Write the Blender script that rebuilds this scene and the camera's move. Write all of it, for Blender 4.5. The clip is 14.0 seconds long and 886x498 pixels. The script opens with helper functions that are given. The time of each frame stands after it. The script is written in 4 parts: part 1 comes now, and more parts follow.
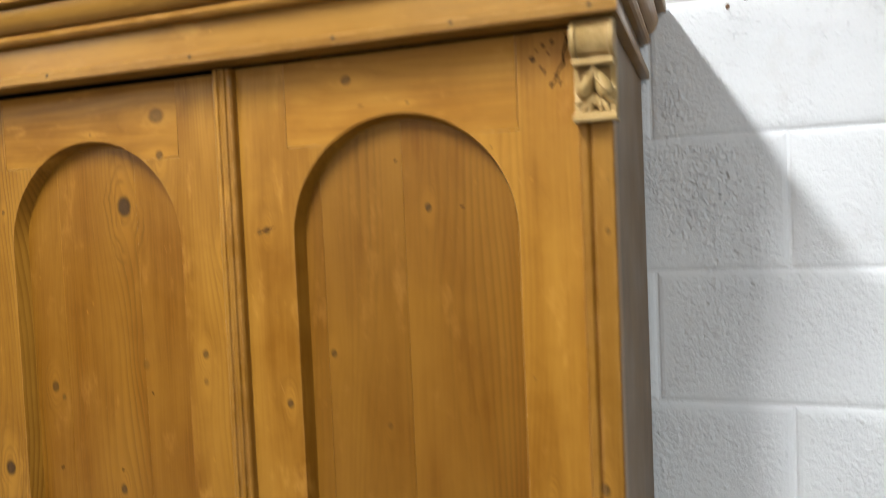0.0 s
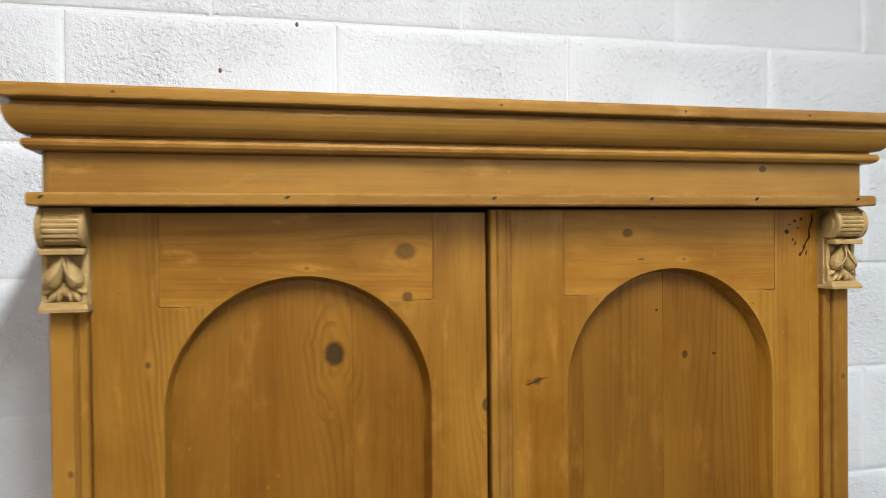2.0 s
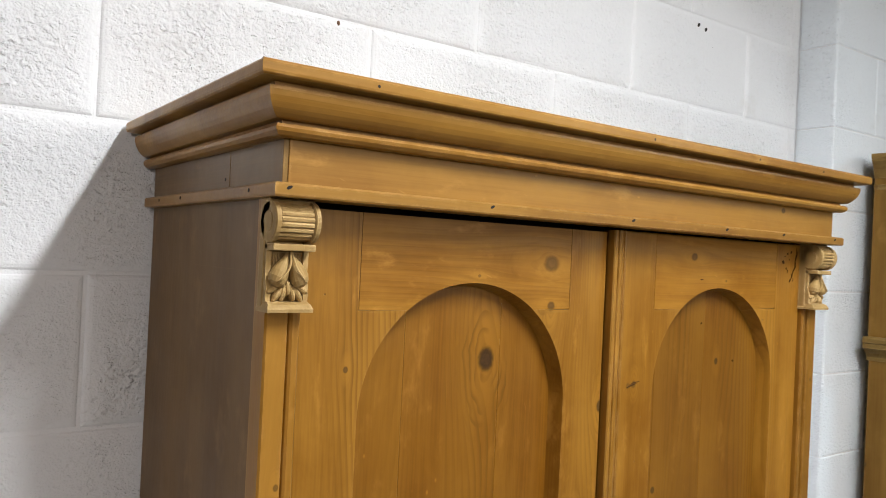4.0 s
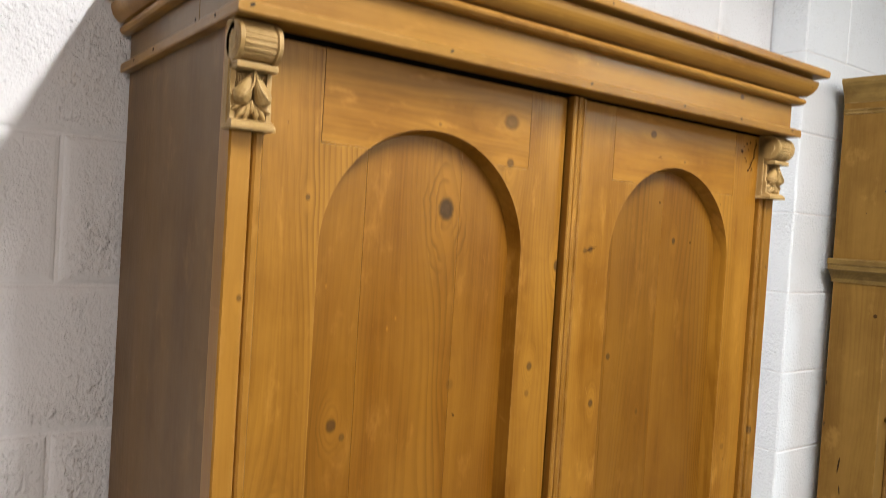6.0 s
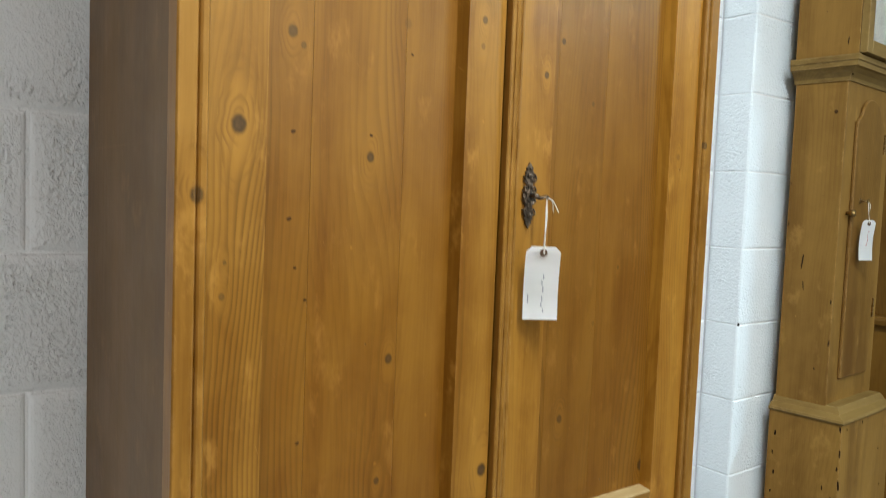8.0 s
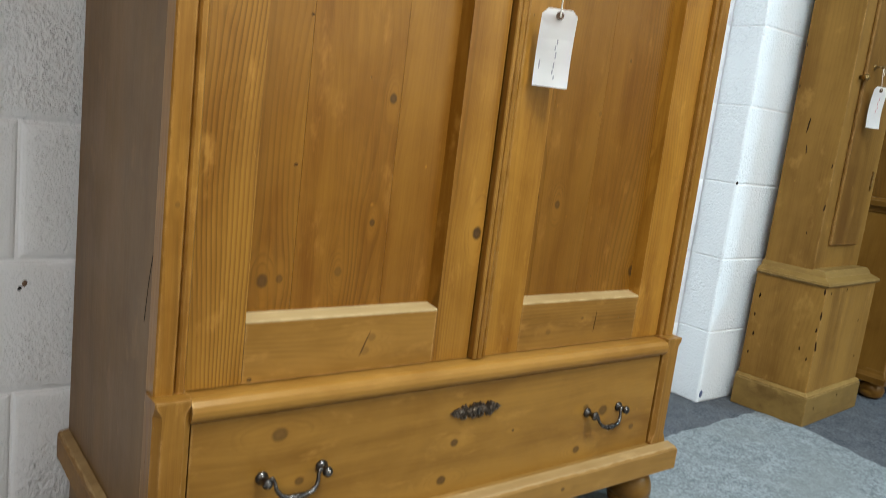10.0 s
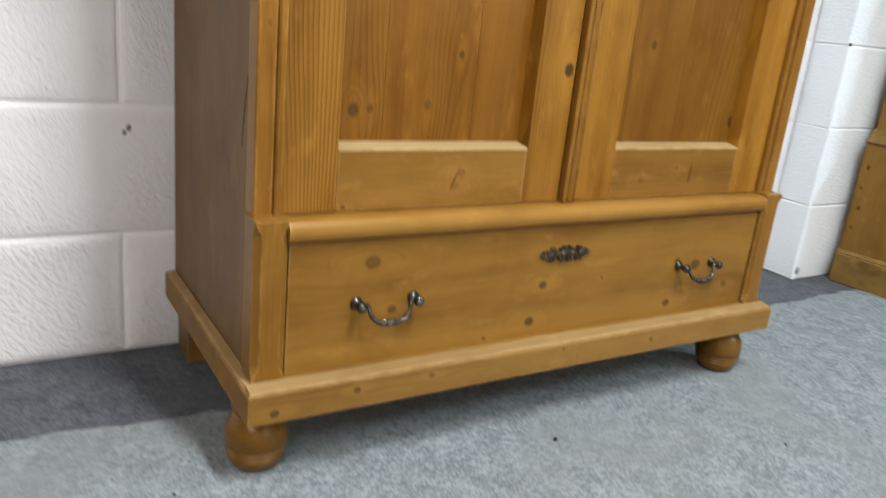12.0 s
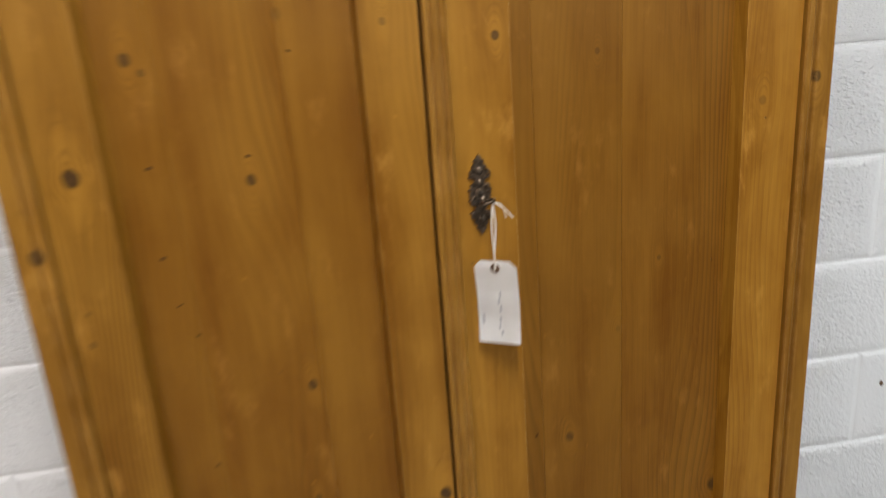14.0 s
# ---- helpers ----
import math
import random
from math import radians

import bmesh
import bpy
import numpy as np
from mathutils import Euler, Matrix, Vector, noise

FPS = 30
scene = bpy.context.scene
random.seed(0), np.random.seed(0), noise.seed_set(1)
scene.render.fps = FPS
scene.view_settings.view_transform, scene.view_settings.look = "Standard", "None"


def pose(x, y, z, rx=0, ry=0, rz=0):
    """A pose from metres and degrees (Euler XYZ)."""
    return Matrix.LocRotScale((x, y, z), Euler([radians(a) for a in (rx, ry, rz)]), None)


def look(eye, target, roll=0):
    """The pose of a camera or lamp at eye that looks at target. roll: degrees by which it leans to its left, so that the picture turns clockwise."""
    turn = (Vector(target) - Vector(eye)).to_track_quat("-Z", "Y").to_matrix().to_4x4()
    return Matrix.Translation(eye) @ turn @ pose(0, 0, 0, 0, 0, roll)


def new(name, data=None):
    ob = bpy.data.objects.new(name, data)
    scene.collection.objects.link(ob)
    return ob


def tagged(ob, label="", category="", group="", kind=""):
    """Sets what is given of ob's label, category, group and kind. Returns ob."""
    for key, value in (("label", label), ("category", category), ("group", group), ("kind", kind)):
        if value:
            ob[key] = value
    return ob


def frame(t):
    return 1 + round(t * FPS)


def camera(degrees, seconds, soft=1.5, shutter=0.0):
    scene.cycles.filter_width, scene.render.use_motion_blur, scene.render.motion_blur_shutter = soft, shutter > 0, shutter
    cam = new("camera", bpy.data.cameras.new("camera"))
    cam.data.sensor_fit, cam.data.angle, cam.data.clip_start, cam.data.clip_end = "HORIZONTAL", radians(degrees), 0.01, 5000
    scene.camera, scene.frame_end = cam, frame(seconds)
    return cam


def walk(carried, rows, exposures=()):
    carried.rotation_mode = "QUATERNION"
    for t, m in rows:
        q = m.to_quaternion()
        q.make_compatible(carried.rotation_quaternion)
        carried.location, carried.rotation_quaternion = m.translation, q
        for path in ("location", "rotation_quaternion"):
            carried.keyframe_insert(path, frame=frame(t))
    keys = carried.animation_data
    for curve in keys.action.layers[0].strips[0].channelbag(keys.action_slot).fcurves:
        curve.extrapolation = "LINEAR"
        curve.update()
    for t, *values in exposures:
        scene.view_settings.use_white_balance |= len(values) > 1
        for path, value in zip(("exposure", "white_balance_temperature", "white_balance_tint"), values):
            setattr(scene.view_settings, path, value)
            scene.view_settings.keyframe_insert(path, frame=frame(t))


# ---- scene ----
cam = camera(60.4, 14.0, 0.8, 0.6)
PATH = [
    (0, (0.619, -0.899, 1.465), (-0.041, 0.987, 1.379), -2.5),
    (0.5, (0.437, -0.913, 1.607), (-0.017, 1.029, 1.465), -2.2),
    (1, (0.196, -0.873, 1.622), (0.065, 1.122, 1.558), -1.5),
    (1.5, (-0.068, -0.894, 1.633), (0.108, 1.098, 1.594), -1.1),
    (2, (-0.303, -0.922, 1.64), (0.183, 1.018, 1.615), -0.6),
    (2.5, (-0.538, -0.85, 1.643), (0.252, 0.987, 1.621), 0.5),
    (2.7, (-0.607, -0.828, 1.64), (0.248, 0.98, 1.621), 0.9),
    (4.8, (-0.835, -0.721, 1.619), (0.387, 0.863, 1.632), 3.2),
    (5, (-0.827, -0.736, 1.605), (0.385, 0.855, 1.604), 3.4),
    (5.5, (-0.813, -0.769, 1.541), (0.378, 0.837, 1.51), 3.6),
    (6, (-0.807, -0.802, 1.474), (0.369, 0.815, 1.42), 3.6),
    (6.5, (-0.828, -0.838, 1.349), (0.341, 0.783, 1.283), 3.1),
    (7, (-0.824, -0.875, 1.211), (0.349, 0.742, 1.128), 2.6),
    (7.5, (-0.814, -0.891, 1.092), (0.376, 0.713, 0.988), 2.2),
    (8, (-0.799, -0.902, 1.012), (0.399, 0.693, 0.883), 2.2),
    (8.2, (-0.794, -0.915, 0.972), (0.403, 0.681, 0.841), 2.2),
    (10.3, (-0.809, -0.907, 0.721), (0.413, 0.633, 0.35), 7.9),
    (10.5, (-0.819, -0.909, 0.697), (0.404, 0.623, 0.3), 8.4),
    (11, (-0.83, -0.908, 0.644), (0.383, 0.614, 0.184), 9.1),
    (11.5, (-0.832, -0.904, 0.599), (0.355, 0.613, 0.061), 9.2),
    (12, (-0.812, -0.924, 0.649), (0.215, 0.689, 0.063), 5.9),
    (12.5, (-0.705, -1.028, 0.932), (0.116, 0.706, 0.365), 1.9),
    (13, (-0.576, -1.139, 1.226), (0.038, 0.66, 0.603), -0.8),
    (13.5, (-0.329, -1.136, 1.258), (0.011, 0.734, 0.638), -3.3),
    (14, (-0.136, -0.933, 1.261), (0.124, 0.952, 0.646), -4.2),
]
EXPOSURES = [(0, 0.2, 6500, 9), (0.5, 0.06, 6150, 2), (1, -0.02, 6200, 4), (2, -0.15, 6400, 9), (2.5, -0.1, 6400, 9), (5, -0.04, 6700, 12), (5.5, 0.04, 6800, 13), (6.5, 0.3, 6900, 12), (7, 0.25, 6150, 2),
             (8.2, 0.22, 6100, 1), (10.3, 0.33, 6100, 3), (11, 0.4, 6150, 4), (11.5, 0.46, 6250, 7), (12, 0.4, 6400, 8), (12.5, 0.4, 6500, 10), (13, 0.14, 6500, 9), (13.5, -0.03, 6300, 9), (14, -0.16, 6750, 11)]
walk(cam, [(t, look(eye, target, roll)) for t, eye, target, roll in PATH], EXPOSURES)

# ---- light ----
LAMP_X, LAMP_Z = -0.06, 2.76
world = bpy.data.worlds.new("world")
world.use_nodes = True
world.node_tree.nodes["Background"].inputs[0].default_value = (0.75, 0.85, 1.0, 1)
world.node_tree.nodes["Background"].inputs[1].default_value = 0.005
scene.world = world


def tube_light(x, y, z, length, watts, colour=(0.95, 0.975, 1.0), aim=None):
    data = bpy.data.lights.new("tube_light", "AREA")
    data.shape, data.size, data.size_y = "RECTANGLE", 0.10, length
    data.energy, data.color = watts, colour
    lamp = new("tube_light", data)
    lamp.matrix_world = Matrix.Translation((x, y, z)) if aim is None else look((x, y, z), aim)
    return lamp


# one row of ceiling tubes runs straight out from the wardrobe, two more hang further off
tube_light(LAMP_X, -1.25, LAMP_Z, 1.1, 80)
tube_light(LAMP_X, -3.4, LAMP_Z, 1.5, 9)
tube_light(3.2, -2.8, LAMP_Z, 1.2, 116, (0.65, 0.855, 1.0))
tube_light(-2.9, -2.6, LAMP_Z, 1.5, 92, (1.0, 0.88, 0.83))
# far tubes, seen from the side, and a long row at the far end of the hall
tube_light(1.95, -5.3, LAMP_Z, 0.5, 30, (1.0, 0.88, 0.76), aim=(-0.4, 0, 1.4))
for x in (-6.0, 2.0, 9.0):
    row = tube_light(x, -12.5, LAMP_Z, 0.10, 135, (1.0, 0.86, 0.74), aim=(0, 0, 1.0))
    row.data.size, row.data.size_y = 6.0, 0.15


# ---- materials ----
class Nodes:
    """A node tree under construction."""

    def __init__(self, tree):
        self.tree = tree

    def add(self, kind, **settings):
        node = self.tree.nodes.new(kind)
        for key, value in settings.items():
            setattr(node, key, value)
        return node

    def put(self, socket, value):
        if isinstance(value, bpy.types.NodeSocket):
            self.tree.links.new(value, socket)
        else:
            socket.default_value = value

    def math(self, op, a, b=0.0, c=0.0):
        node = self.add("ShaderNodeMath", operation=op)
        for socket, value in zip(node.inputs, (a, b, c)):
            self.put(socket, value)
        return node.outputs[0]

    def vmath(self, op, a, b=(0, 0, 0)):
        node = self.add("ShaderNodeVectorMath", operation=op)
        self.put(node.inputs[0], a)
        self.put(node.inputs[1], b)
        return node.outputs["Value"] if op in ("LENGTH", "DOT_PRODUCT") else node.outputs[0]

    def noise(self, vector, scale, detail=3.0, rough=0.55, distortion=0.0):
        node = self.add("ShaderNodeTexNoise")
        self.put(node.inputs["Vector"], vector)
        node.inputs["Scale"].default_value = scale
        node.inputs["Detail"].default_value = detail
        node.inputs["Roughness"].default_value = rough
        node.inputs["Distortion"].default_value = distortion
        return node.outputs[0]

    def ramp(self, value, *stops):
        node = self.add("ShaderNodeValToRGB")
        self.put(node.inputs[0], value)
        band = node.color_ramp.elements
        while len(band) < len(stops):
            band.new(0.5)
        for element, (place, colour) in zip(band, stops):
            element.position, element.color = place, (*colour, 1)
        return node.outputs[0]

    def span(self, value, a, b, c=0.0, d=1.0):
        node = self.add("ShaderNodeMapRange")
        node.interpolation_type = "SMOOTHSTEP"
        for socket, v in zip(node.inputs, (value, a, b, c, d)):
            self.put(socket, v)
        return node.outputs[0]

    def mix(self, fac, a, b, blend="MIX"):
        node = self.add("ShaderNodeMix", data_type="RGBA", blend_type=blend)
        self.put(node.inputs[0], fac)
        self.put(node.inputs[6], a)
        self.put(node.inputs[7], b)
        return node.outputs[2]


def surface(name, rough=0.5, metal=0.0):
    material = bpy.data.materials.new(name)
    material.use_nodes = True
    n = Nodes(material.node_tree)
    shader = material.node_tree.nodes["Principled BSDF"]
    shader.inputs["Roughness"].default_value = rough
    shader.inputs["Metallic"].default_value = metal
    return material, n, shader


def bump(n, shader, height, strength, distance):
    node = n.add("ShaderNodeBump")
    node.inputs["Strength"].default_value, node.inputs["Distance"].default_value = strength, distance
    n.put(node.inputs["Height"], height)
    n.put(shader.inputs["Normal"], node.outputs[0])


def knot_group():
    """Distance to one knot: how it pushes the grain aside, and the knot itself."""
    tree = bpy.data.node_groups.new("knot", "ShaderNodeTree")
    for title, kind in (("Place", "NodeSocketVector"), ("Centre", "NodeSocketVector"), ("Size", "NodeSocketVector")):
        tree.interface.new_socket(title, in_out="INPUT", socket_type=kind)
    for title in ("Push", "Mask", "Halo", "Rim", "Contour"):
        tree.interface.new_socket(title, in_out="OUTPUT", socket_type="NodeSocketFloat")
    n = Nodes(tree)
    inner, outer = n.add("NodeGroupInput"), n.add("NodeGroupOutput")
    apart = n.vmath("SUBTRACT", inner.outputs[0], inner.outputs[1])
    scaled = n.vmath("DIVIDE", apart, inner.outputs[2])
    wobble = n.math("MULTIPLY", n.noise(inner.outputs[0], 150.0, 2.0), 0.8)
    q = n.math("ADD", n.vmath("DOT_PRODUCT", scaled, scaled), wobble)
    long = n.vmath("MULTIPLY", scaled, (1.0, 0.42, 1.0))
    far = n.math("ADD", n.vmath("DOT_PRODUCT", long, long), wobble)
    soft = n.math("EXPONENT", n.math("MULTIPLY", far, -0.07))
    first = n.add("ShaderNodeSeparateXYZ")
    n.put(first.inputs[0], apart)
    n.put(outer.inputs[0], n.math("MULTIPLY", n.math("MULTIPLY", first.outputs[0], soft), -0.75))
    n.put(outer.inputs[1], n.span(q, 2.25, 0.75))
    n.put(outer.inputs[2], n.span(far, 9.0, 1.2))
    rings = n.math("MULTIPLY", n.math("SINE", n.math("MULTIPLY", n.math("SQRT", q), 16.0)), 0.16)
    n.put(outer.inputs[3], n.math("ADD", n.span(q, 0.55, 1.35), rings))
    # grain lines that run round the knot, drawn out along the board and fading away from it
    drawn = n.vmath("MULTIPLY", scaled, (1.0, 0.50, 1.0))
    swirl = n.math("MULTIPLY", n.math("SUBTRACT", n.noise(inner.outputs[0], 26.0, 1.0), 0.5), 1.6)
    reach = n.math("ADD", n.vmath("LENGTH", drawn), swirl)
    lap = n.math("FRACT", n.math("MULTIPLY", reach, 1.25))
    thin = n.math("MULTIPLY", n.span(lap, 0.35, 0.86), n.span(lap, 1.0, 0.9))
    thin = n.math("MULTIPLY", thin, n.math("MULTIPLY", n.span(reach, 4.6, 1.7), n.span(q, 1.5, 2.6)))
    n.put(outer.inputs[4], n.math("MULTIPLY", thin, n.span(n.noise(inner.outputs[0], 19.0, 1.0), 0.36, 0.58)))
    return tree


KNOT = knot_group()


def pine(name, axis="Z", knots=(), light=(0.60, 0.280, 0.036), dark=(0.34, 0.122, 0.006), rough=0.32, grain=1.0, depth=1.0, worn=1.0, gloss=0.30):
    """Old waxed pine with its grain along axis. knots: (across, along, radius, darkness)."""
    light, dark = tuple(0.375 * v for v in light), tuple(0.335 * v for v in dark)
    material, n, shader = surface(name)
    place = n.add("ShaderNodeTexCoord").outputs["Object"]
    xyz = n.add("ShaderNodeSeparateXYZ")
    n.put(xyz.inputs[0], place)
    chance = n.add("ShaderNodeObjectInfo").outputs["Random"]
    x, y, z = xyz.outputs
    across, along, deep = {"Z": (x, z, y), "X": (z, x, y), "Y": (z, y, x)}[axis]
    flat = n.add("ShaderNodeCombineXYZ")
    n.put(flat.inputs[0], across)
    n.put(flat.inputs[1], along)
    pushed, knotted, halo, rim, contour = across, None, None, None, None

    def larger(old, value):
        return value if old is None else n.math("MAXIMUM", old, value)

    for a, l, r, strength in knots:
        group = n.add("ShaderNodeGroup", node_tree=KNOT)
        n.put(group.inputs[0], flat.outputs[0])
        group.inputs[1].default_value = (a, l, 0)
        group.inputs[2].default_value = (r * 0.92, r * 1.12, 1)
        pushed = n.math("ADD", pushed, group.outputs[0])
        knotted = larger(knotted, n.math("MULTIPLY", group.outputs[1], strength))
        rim = larger(rim, n.math("MULTIPLY", group.outputs[3], n.math("GREATER_THAN", group.outputs[1], 0.02)))
        halo = larger(halo, n.math("MULTIPLY", group.outputs[2], min(1.0, strength)))
        contour = larger(contour, n.math("MULTIPLY", group.outputs[4], min(1.0, 90.0 * r) * (1.0 if axis == "Z" else 0.35)))
    shift = n.math("MULTIPLY", chance, 7.0)

    def stretched(sa, sl, sd):
        node = n.add("ShaderNodeCombineXYZ")
        n.put(node.inputs[0], n.math("MULTIPLY", n.math("ADD", pushed, shift), sa))
        n.put(node.inputs[1], n.math("ADD", n.math("MULTIPLY", along, sl), shift))
        n.put(node.inputs[2], n.math("MULTIPLY", deep, sd))
        return node.outputs[0]

    # growth rings: thin late-wood lines that bow slowly along the board, plain in places
    wander = n.noise(stretched(4.5, 0.85, 4), 1.0, 1.5)
    tremble = n.noise(stretched(40, 14, 20), 1.0, 2.0)
    ring = n.math("ADD", n.math("MULTIPLY", n.math("ADD", n.math("ADD", pushed, shift), n.math("MULTIPLY", deep, 0.6)), 120.0), n.math("MULTIPLY", wander, 26.0))
    tooth = n.math("FRACT", n.math("ADD", ring, n.math("MULTIPLY", tremble, 0.35)))
    line = n.math("MULTIPLY", n.span(tooth, 0.30, 0.88), n.span(tooth, 1.0, 0.90))
    shown = n.span(n.noise(stretched(9, 0.8, 4), 1.0, 2.0), 0.42, 0.66)
    line = n.math("MULTIPLY", line, n.math("MULTIPLY", n.math("ADD", n.math("MULTIPLY", shown, 0.88), 0.12), 0.62 * grain))
    streak = n.noise(stretched(46, 1.3, 40), 1.0, 3.0, 0.5)
    fibre = n.noise(stretched(420, 9, 300), 1.0, 2.0)
    broad = n.noise(stretched(13, 1.5, 9), 1.0, 3.0, 0.55)
    cloud = n.noise(stretched(15, 9, 12), 1.0, 4.0, 0.6, 0.4)
    tone = n.math("ADD", n.math("MULTIPLY", streak, 0.22), n.math("MULTIPLY", broad, 0.74))
    tone = n.math("ADD", tone, n.math("MULTIPLY", n.math("SUBTRACT", cloud, 0.5), 0.34))
    tone = n.span(n.math("ADD", tone, n.math("MULTIPLY", fibre, 0.20)), 0.36, 0.84)
    middle = tuple(0.52 * p + 0.48 * q for p, q in zip(light, dark))
    colour = n.ramp(tone, (0.0, light), (0.55, middle), (1.0, dark))
    late = tuple(0.55 * v for v in dark)
    if contour is not None:
        line = n.math("MAXIMUM", line, n.math("MULTIPLY", contour, 0.5))
    colour = n.mix(line, colour, (*late, 1))
    # pale rubbed patches and old stains
    rubbed = n.span(n.noise(stretched(26, 9, 16), 1.0, 5.0, 0.65), 0.56, 0.74)
    pale = tuple(min(1, 1.32 * v + 0.008) for v in light)
    colour = n.mix(n.math("MULTIPLY", rubbed, 0.62), colour, (*pale, 1))
    stain = n.span(n.noise(place, 5.5, 4.0, 0.6), 0.56, 0.75)
    colour = n.mix(n.math("MULTIPLY", stain, 0.35), colour, (*dark, 1))
    # dents and worm holes
    cell = n.add("ShaderNodeTexVoronoi")
    n.put(cell.inputs["Vector"], n.vmath("ADD", place, (0.37, 0.11, 0.53)))
    cell.inputs["Scale"].default_value = 15.0
    apart = n.span(cell.outputs["Distance"], 0.030, 0.016)
    colour = n.mix(n.math("MULTIPLY", apart, 0.65), colour, (0.03, 0.012, 0.004, 1))
    chip = n.add("ShaderNodeTexVoronoi")
    n.put(chip.inputs["Vector"], stretched(1.6, 1.0, 1.6))
    chip.inputs["Scale"].default_value = 20.0
    chips = n.math("MULTIPLY", n.span(chip.outputs["Distance"], 0.075, 0.03), n.span(n.noise(place, 7.0, 2.0), 0.52, 0.64))
    colour = n.mix(n.math("MULTIPLY", chips, 0.55), colour, (*[min(1, 1.6 * v) for v in light], 1))
    if knotted is not None:
        colour = n.mix(n.math("MULTIPLY", halo, 0.45), colour, (*[min(1, 1.2 * v) for v in light], 1))
        colour = n.mix(n.math("MULTIPLY", contour, 0.24), colour, (*late, 1))
        heart = n.mix(n.noise(place, 150.0, 3.0), (0.020, 0.010, 0.004, 1), (0.080, 0.038, 0.013, 1))
        heart = n.mix(rim, heart, (0.013, 0.0055, 0.002, 1))
        colour = n.mix(knotted, colour, heart)
    # edges rubbed bare, fine pale scratches
    rounded = n.add("ShaderNodeBevel", samples=4)
    rounded.inputs["Radius"].default_value = 0.0065
    turned = n.vmath("DOT_PRODUCT", rounded.outputs[0], n.add("ShaderNodeNewGeometry").outputs["Normal"])
    bare = n.math("MULTIPLY", n.span(turned, 0.985, 0.86), n.span(n.noise(place, 34.0, 4.0, 0.65), 0.38, 0.60))
    colour = n.mix(n.math("MULTIPLY", bare, 0.7 * worn), colour, (*[min(1, 1.45 * v + 0.04) for v in light], 1))
    slant = n.add("ShaderNodeCombineXYZ")
    n.put(slant.inputs[0], n.math("MULTIPLY", n.math("ADD", across, n.math("MULTIPLY", along, 0.35)), 330.0))
    n.put(slant.inputs[1], n.math("MULTIPLY", n.math("SUBTRACT", along, n.math("MULTIPLY", across, 0.35)), 26.0))
    n.put(slant.inputs[2], shift)
    scratch = n.math("MULTIPLY", n.span(n.noise(slant.outputs[0], 1.0, 1.0), 0.745, 0.785), n.span(n.noise(place, 9.0, 2.0), 0.50, 0.64))
    colour = n.mix(n.math("MULTIPLY", scratch, 0.16), colour, (*[min(1, 1.8 * v + 0.04) for v in light], 1))
    hue = n.add("ShaderNodeHueSaturation")
    n.put(hue.inputs["Value"], n.math("MULTIPLY", n.math("ADD", n.math("MULTIPLY", chance, 0.16), 0.92), depth))
    n.put(hue.inputs["Color"], colour)
    n.put(shader.inputs["Base Color"], hue.outputs[0])
    wear = n.noise(place, 9.0, 4.0)
    n.put(shader.inputs["Roughness"], n.math("ADD", n.math("MULTIPLY", wear, 0.22), rough - 0.08))
    shader.inputs["Specular IOR Level"].default_value = gloss
    shader.inputs["Specular Tint"].default_value = (1.0, 0.88, 0.62, 1)
    relief = n.math("SUBTRACT", n.math("MULTIPLY", streak, 0.5), n.math("ADD", n.math("MULTIPLY", line, 0.4), n.math("MULTIPLY", apart, 1.5)))
    relief = n.math("ADD", relief, n.math("MULTIPLY", n.noise(place, 22.0, 2.0), 0.9))
    bump(n, shader, relief, 0.40, 0.0016)
    return material


LEFT_KNOTS = ((-0.12, 1.626, 0.0105, 0.7), (-0.016, 1.43, 0.007, 1), (-0.058, 1.284, 0.005, 0.8), (-0.440, 1.095, 0.0098, 1),
              (-0.029, 0.587, 0.0085, 1), (-0.118, 1.57, 0.0055, 0.8), (-0.42, 1.50, 0.003, 0.8), (-0.458, 0.883, 0.004, 0.6), (-0.455, 0.925, 0.0025, 0.6), (-0.06, 1.245, 0.004, 0.5))
LEFT_PANEL_KNOTS = ((-0.206, 1.5, 0.0125, 1), (-0.361, 1.223, 0.007, 0.8), (-0.345, 1.207, 0.004, 0.6), (-0.238, 1.068, 0.006, 0.85),
                    (-0.197, 0.777, 0.006, 0.85), (-0.211, 0.597, 0.0045, 0.8), (-0.375, 0.515, 0.008, 0.75), (-0.35, 0.517, 0.005, 0.6), (-0.26, 0.525, 0.006, 0.45),
                    (-0.182, 1.262, 0.006, 0.3))
RIGHT_KNOTS = ((0.181, 1.646, 0.006, 0.75), (0.075, 1.219, 0.005, 0.9), (0.052, 1.456, 0.0045, 0.6), (0.040, 1.4545, 0.0035, 0.5), (0.10, 0.535, 0.005, 0.4),
               (0.43, 1.11, 0.005, 0.4))
RIGHT_PANEL_KNOTS = ((0.279, 1.477, 0.0045, 0.9), (0.396, 0.511, 0.009, 0.9), (0.133, 1.285, 0.0045, 0.8), (0.165, 0.635, 0.006, 0.7),
                     (0.24, 0.80, 0.004, 0.3), (0.30, 0.90, 0.003, 0.5), (0.212, 1.189, 0.0035, 0.5))
DRAWER_KNOTS = ((0.310, -0.351, 0.010, 0.65), (0.245, -0.039, 0.0065, 0.85), (0.183, -0.057, 0.0075, 0.85), (0.180, 0.262, 0.007, 0.8), (0.262, 0.272, 0.006, 0.6),
                (0.25, 0.322, 0.010, 0.75), (0.202, 0.417, 0.006, 0.7), (0.235, -0.315, 0.006, 0.7), (0.165, -0.145, 0.003, 0.8), (0.246, 0.09, 0.0025, 0.8))
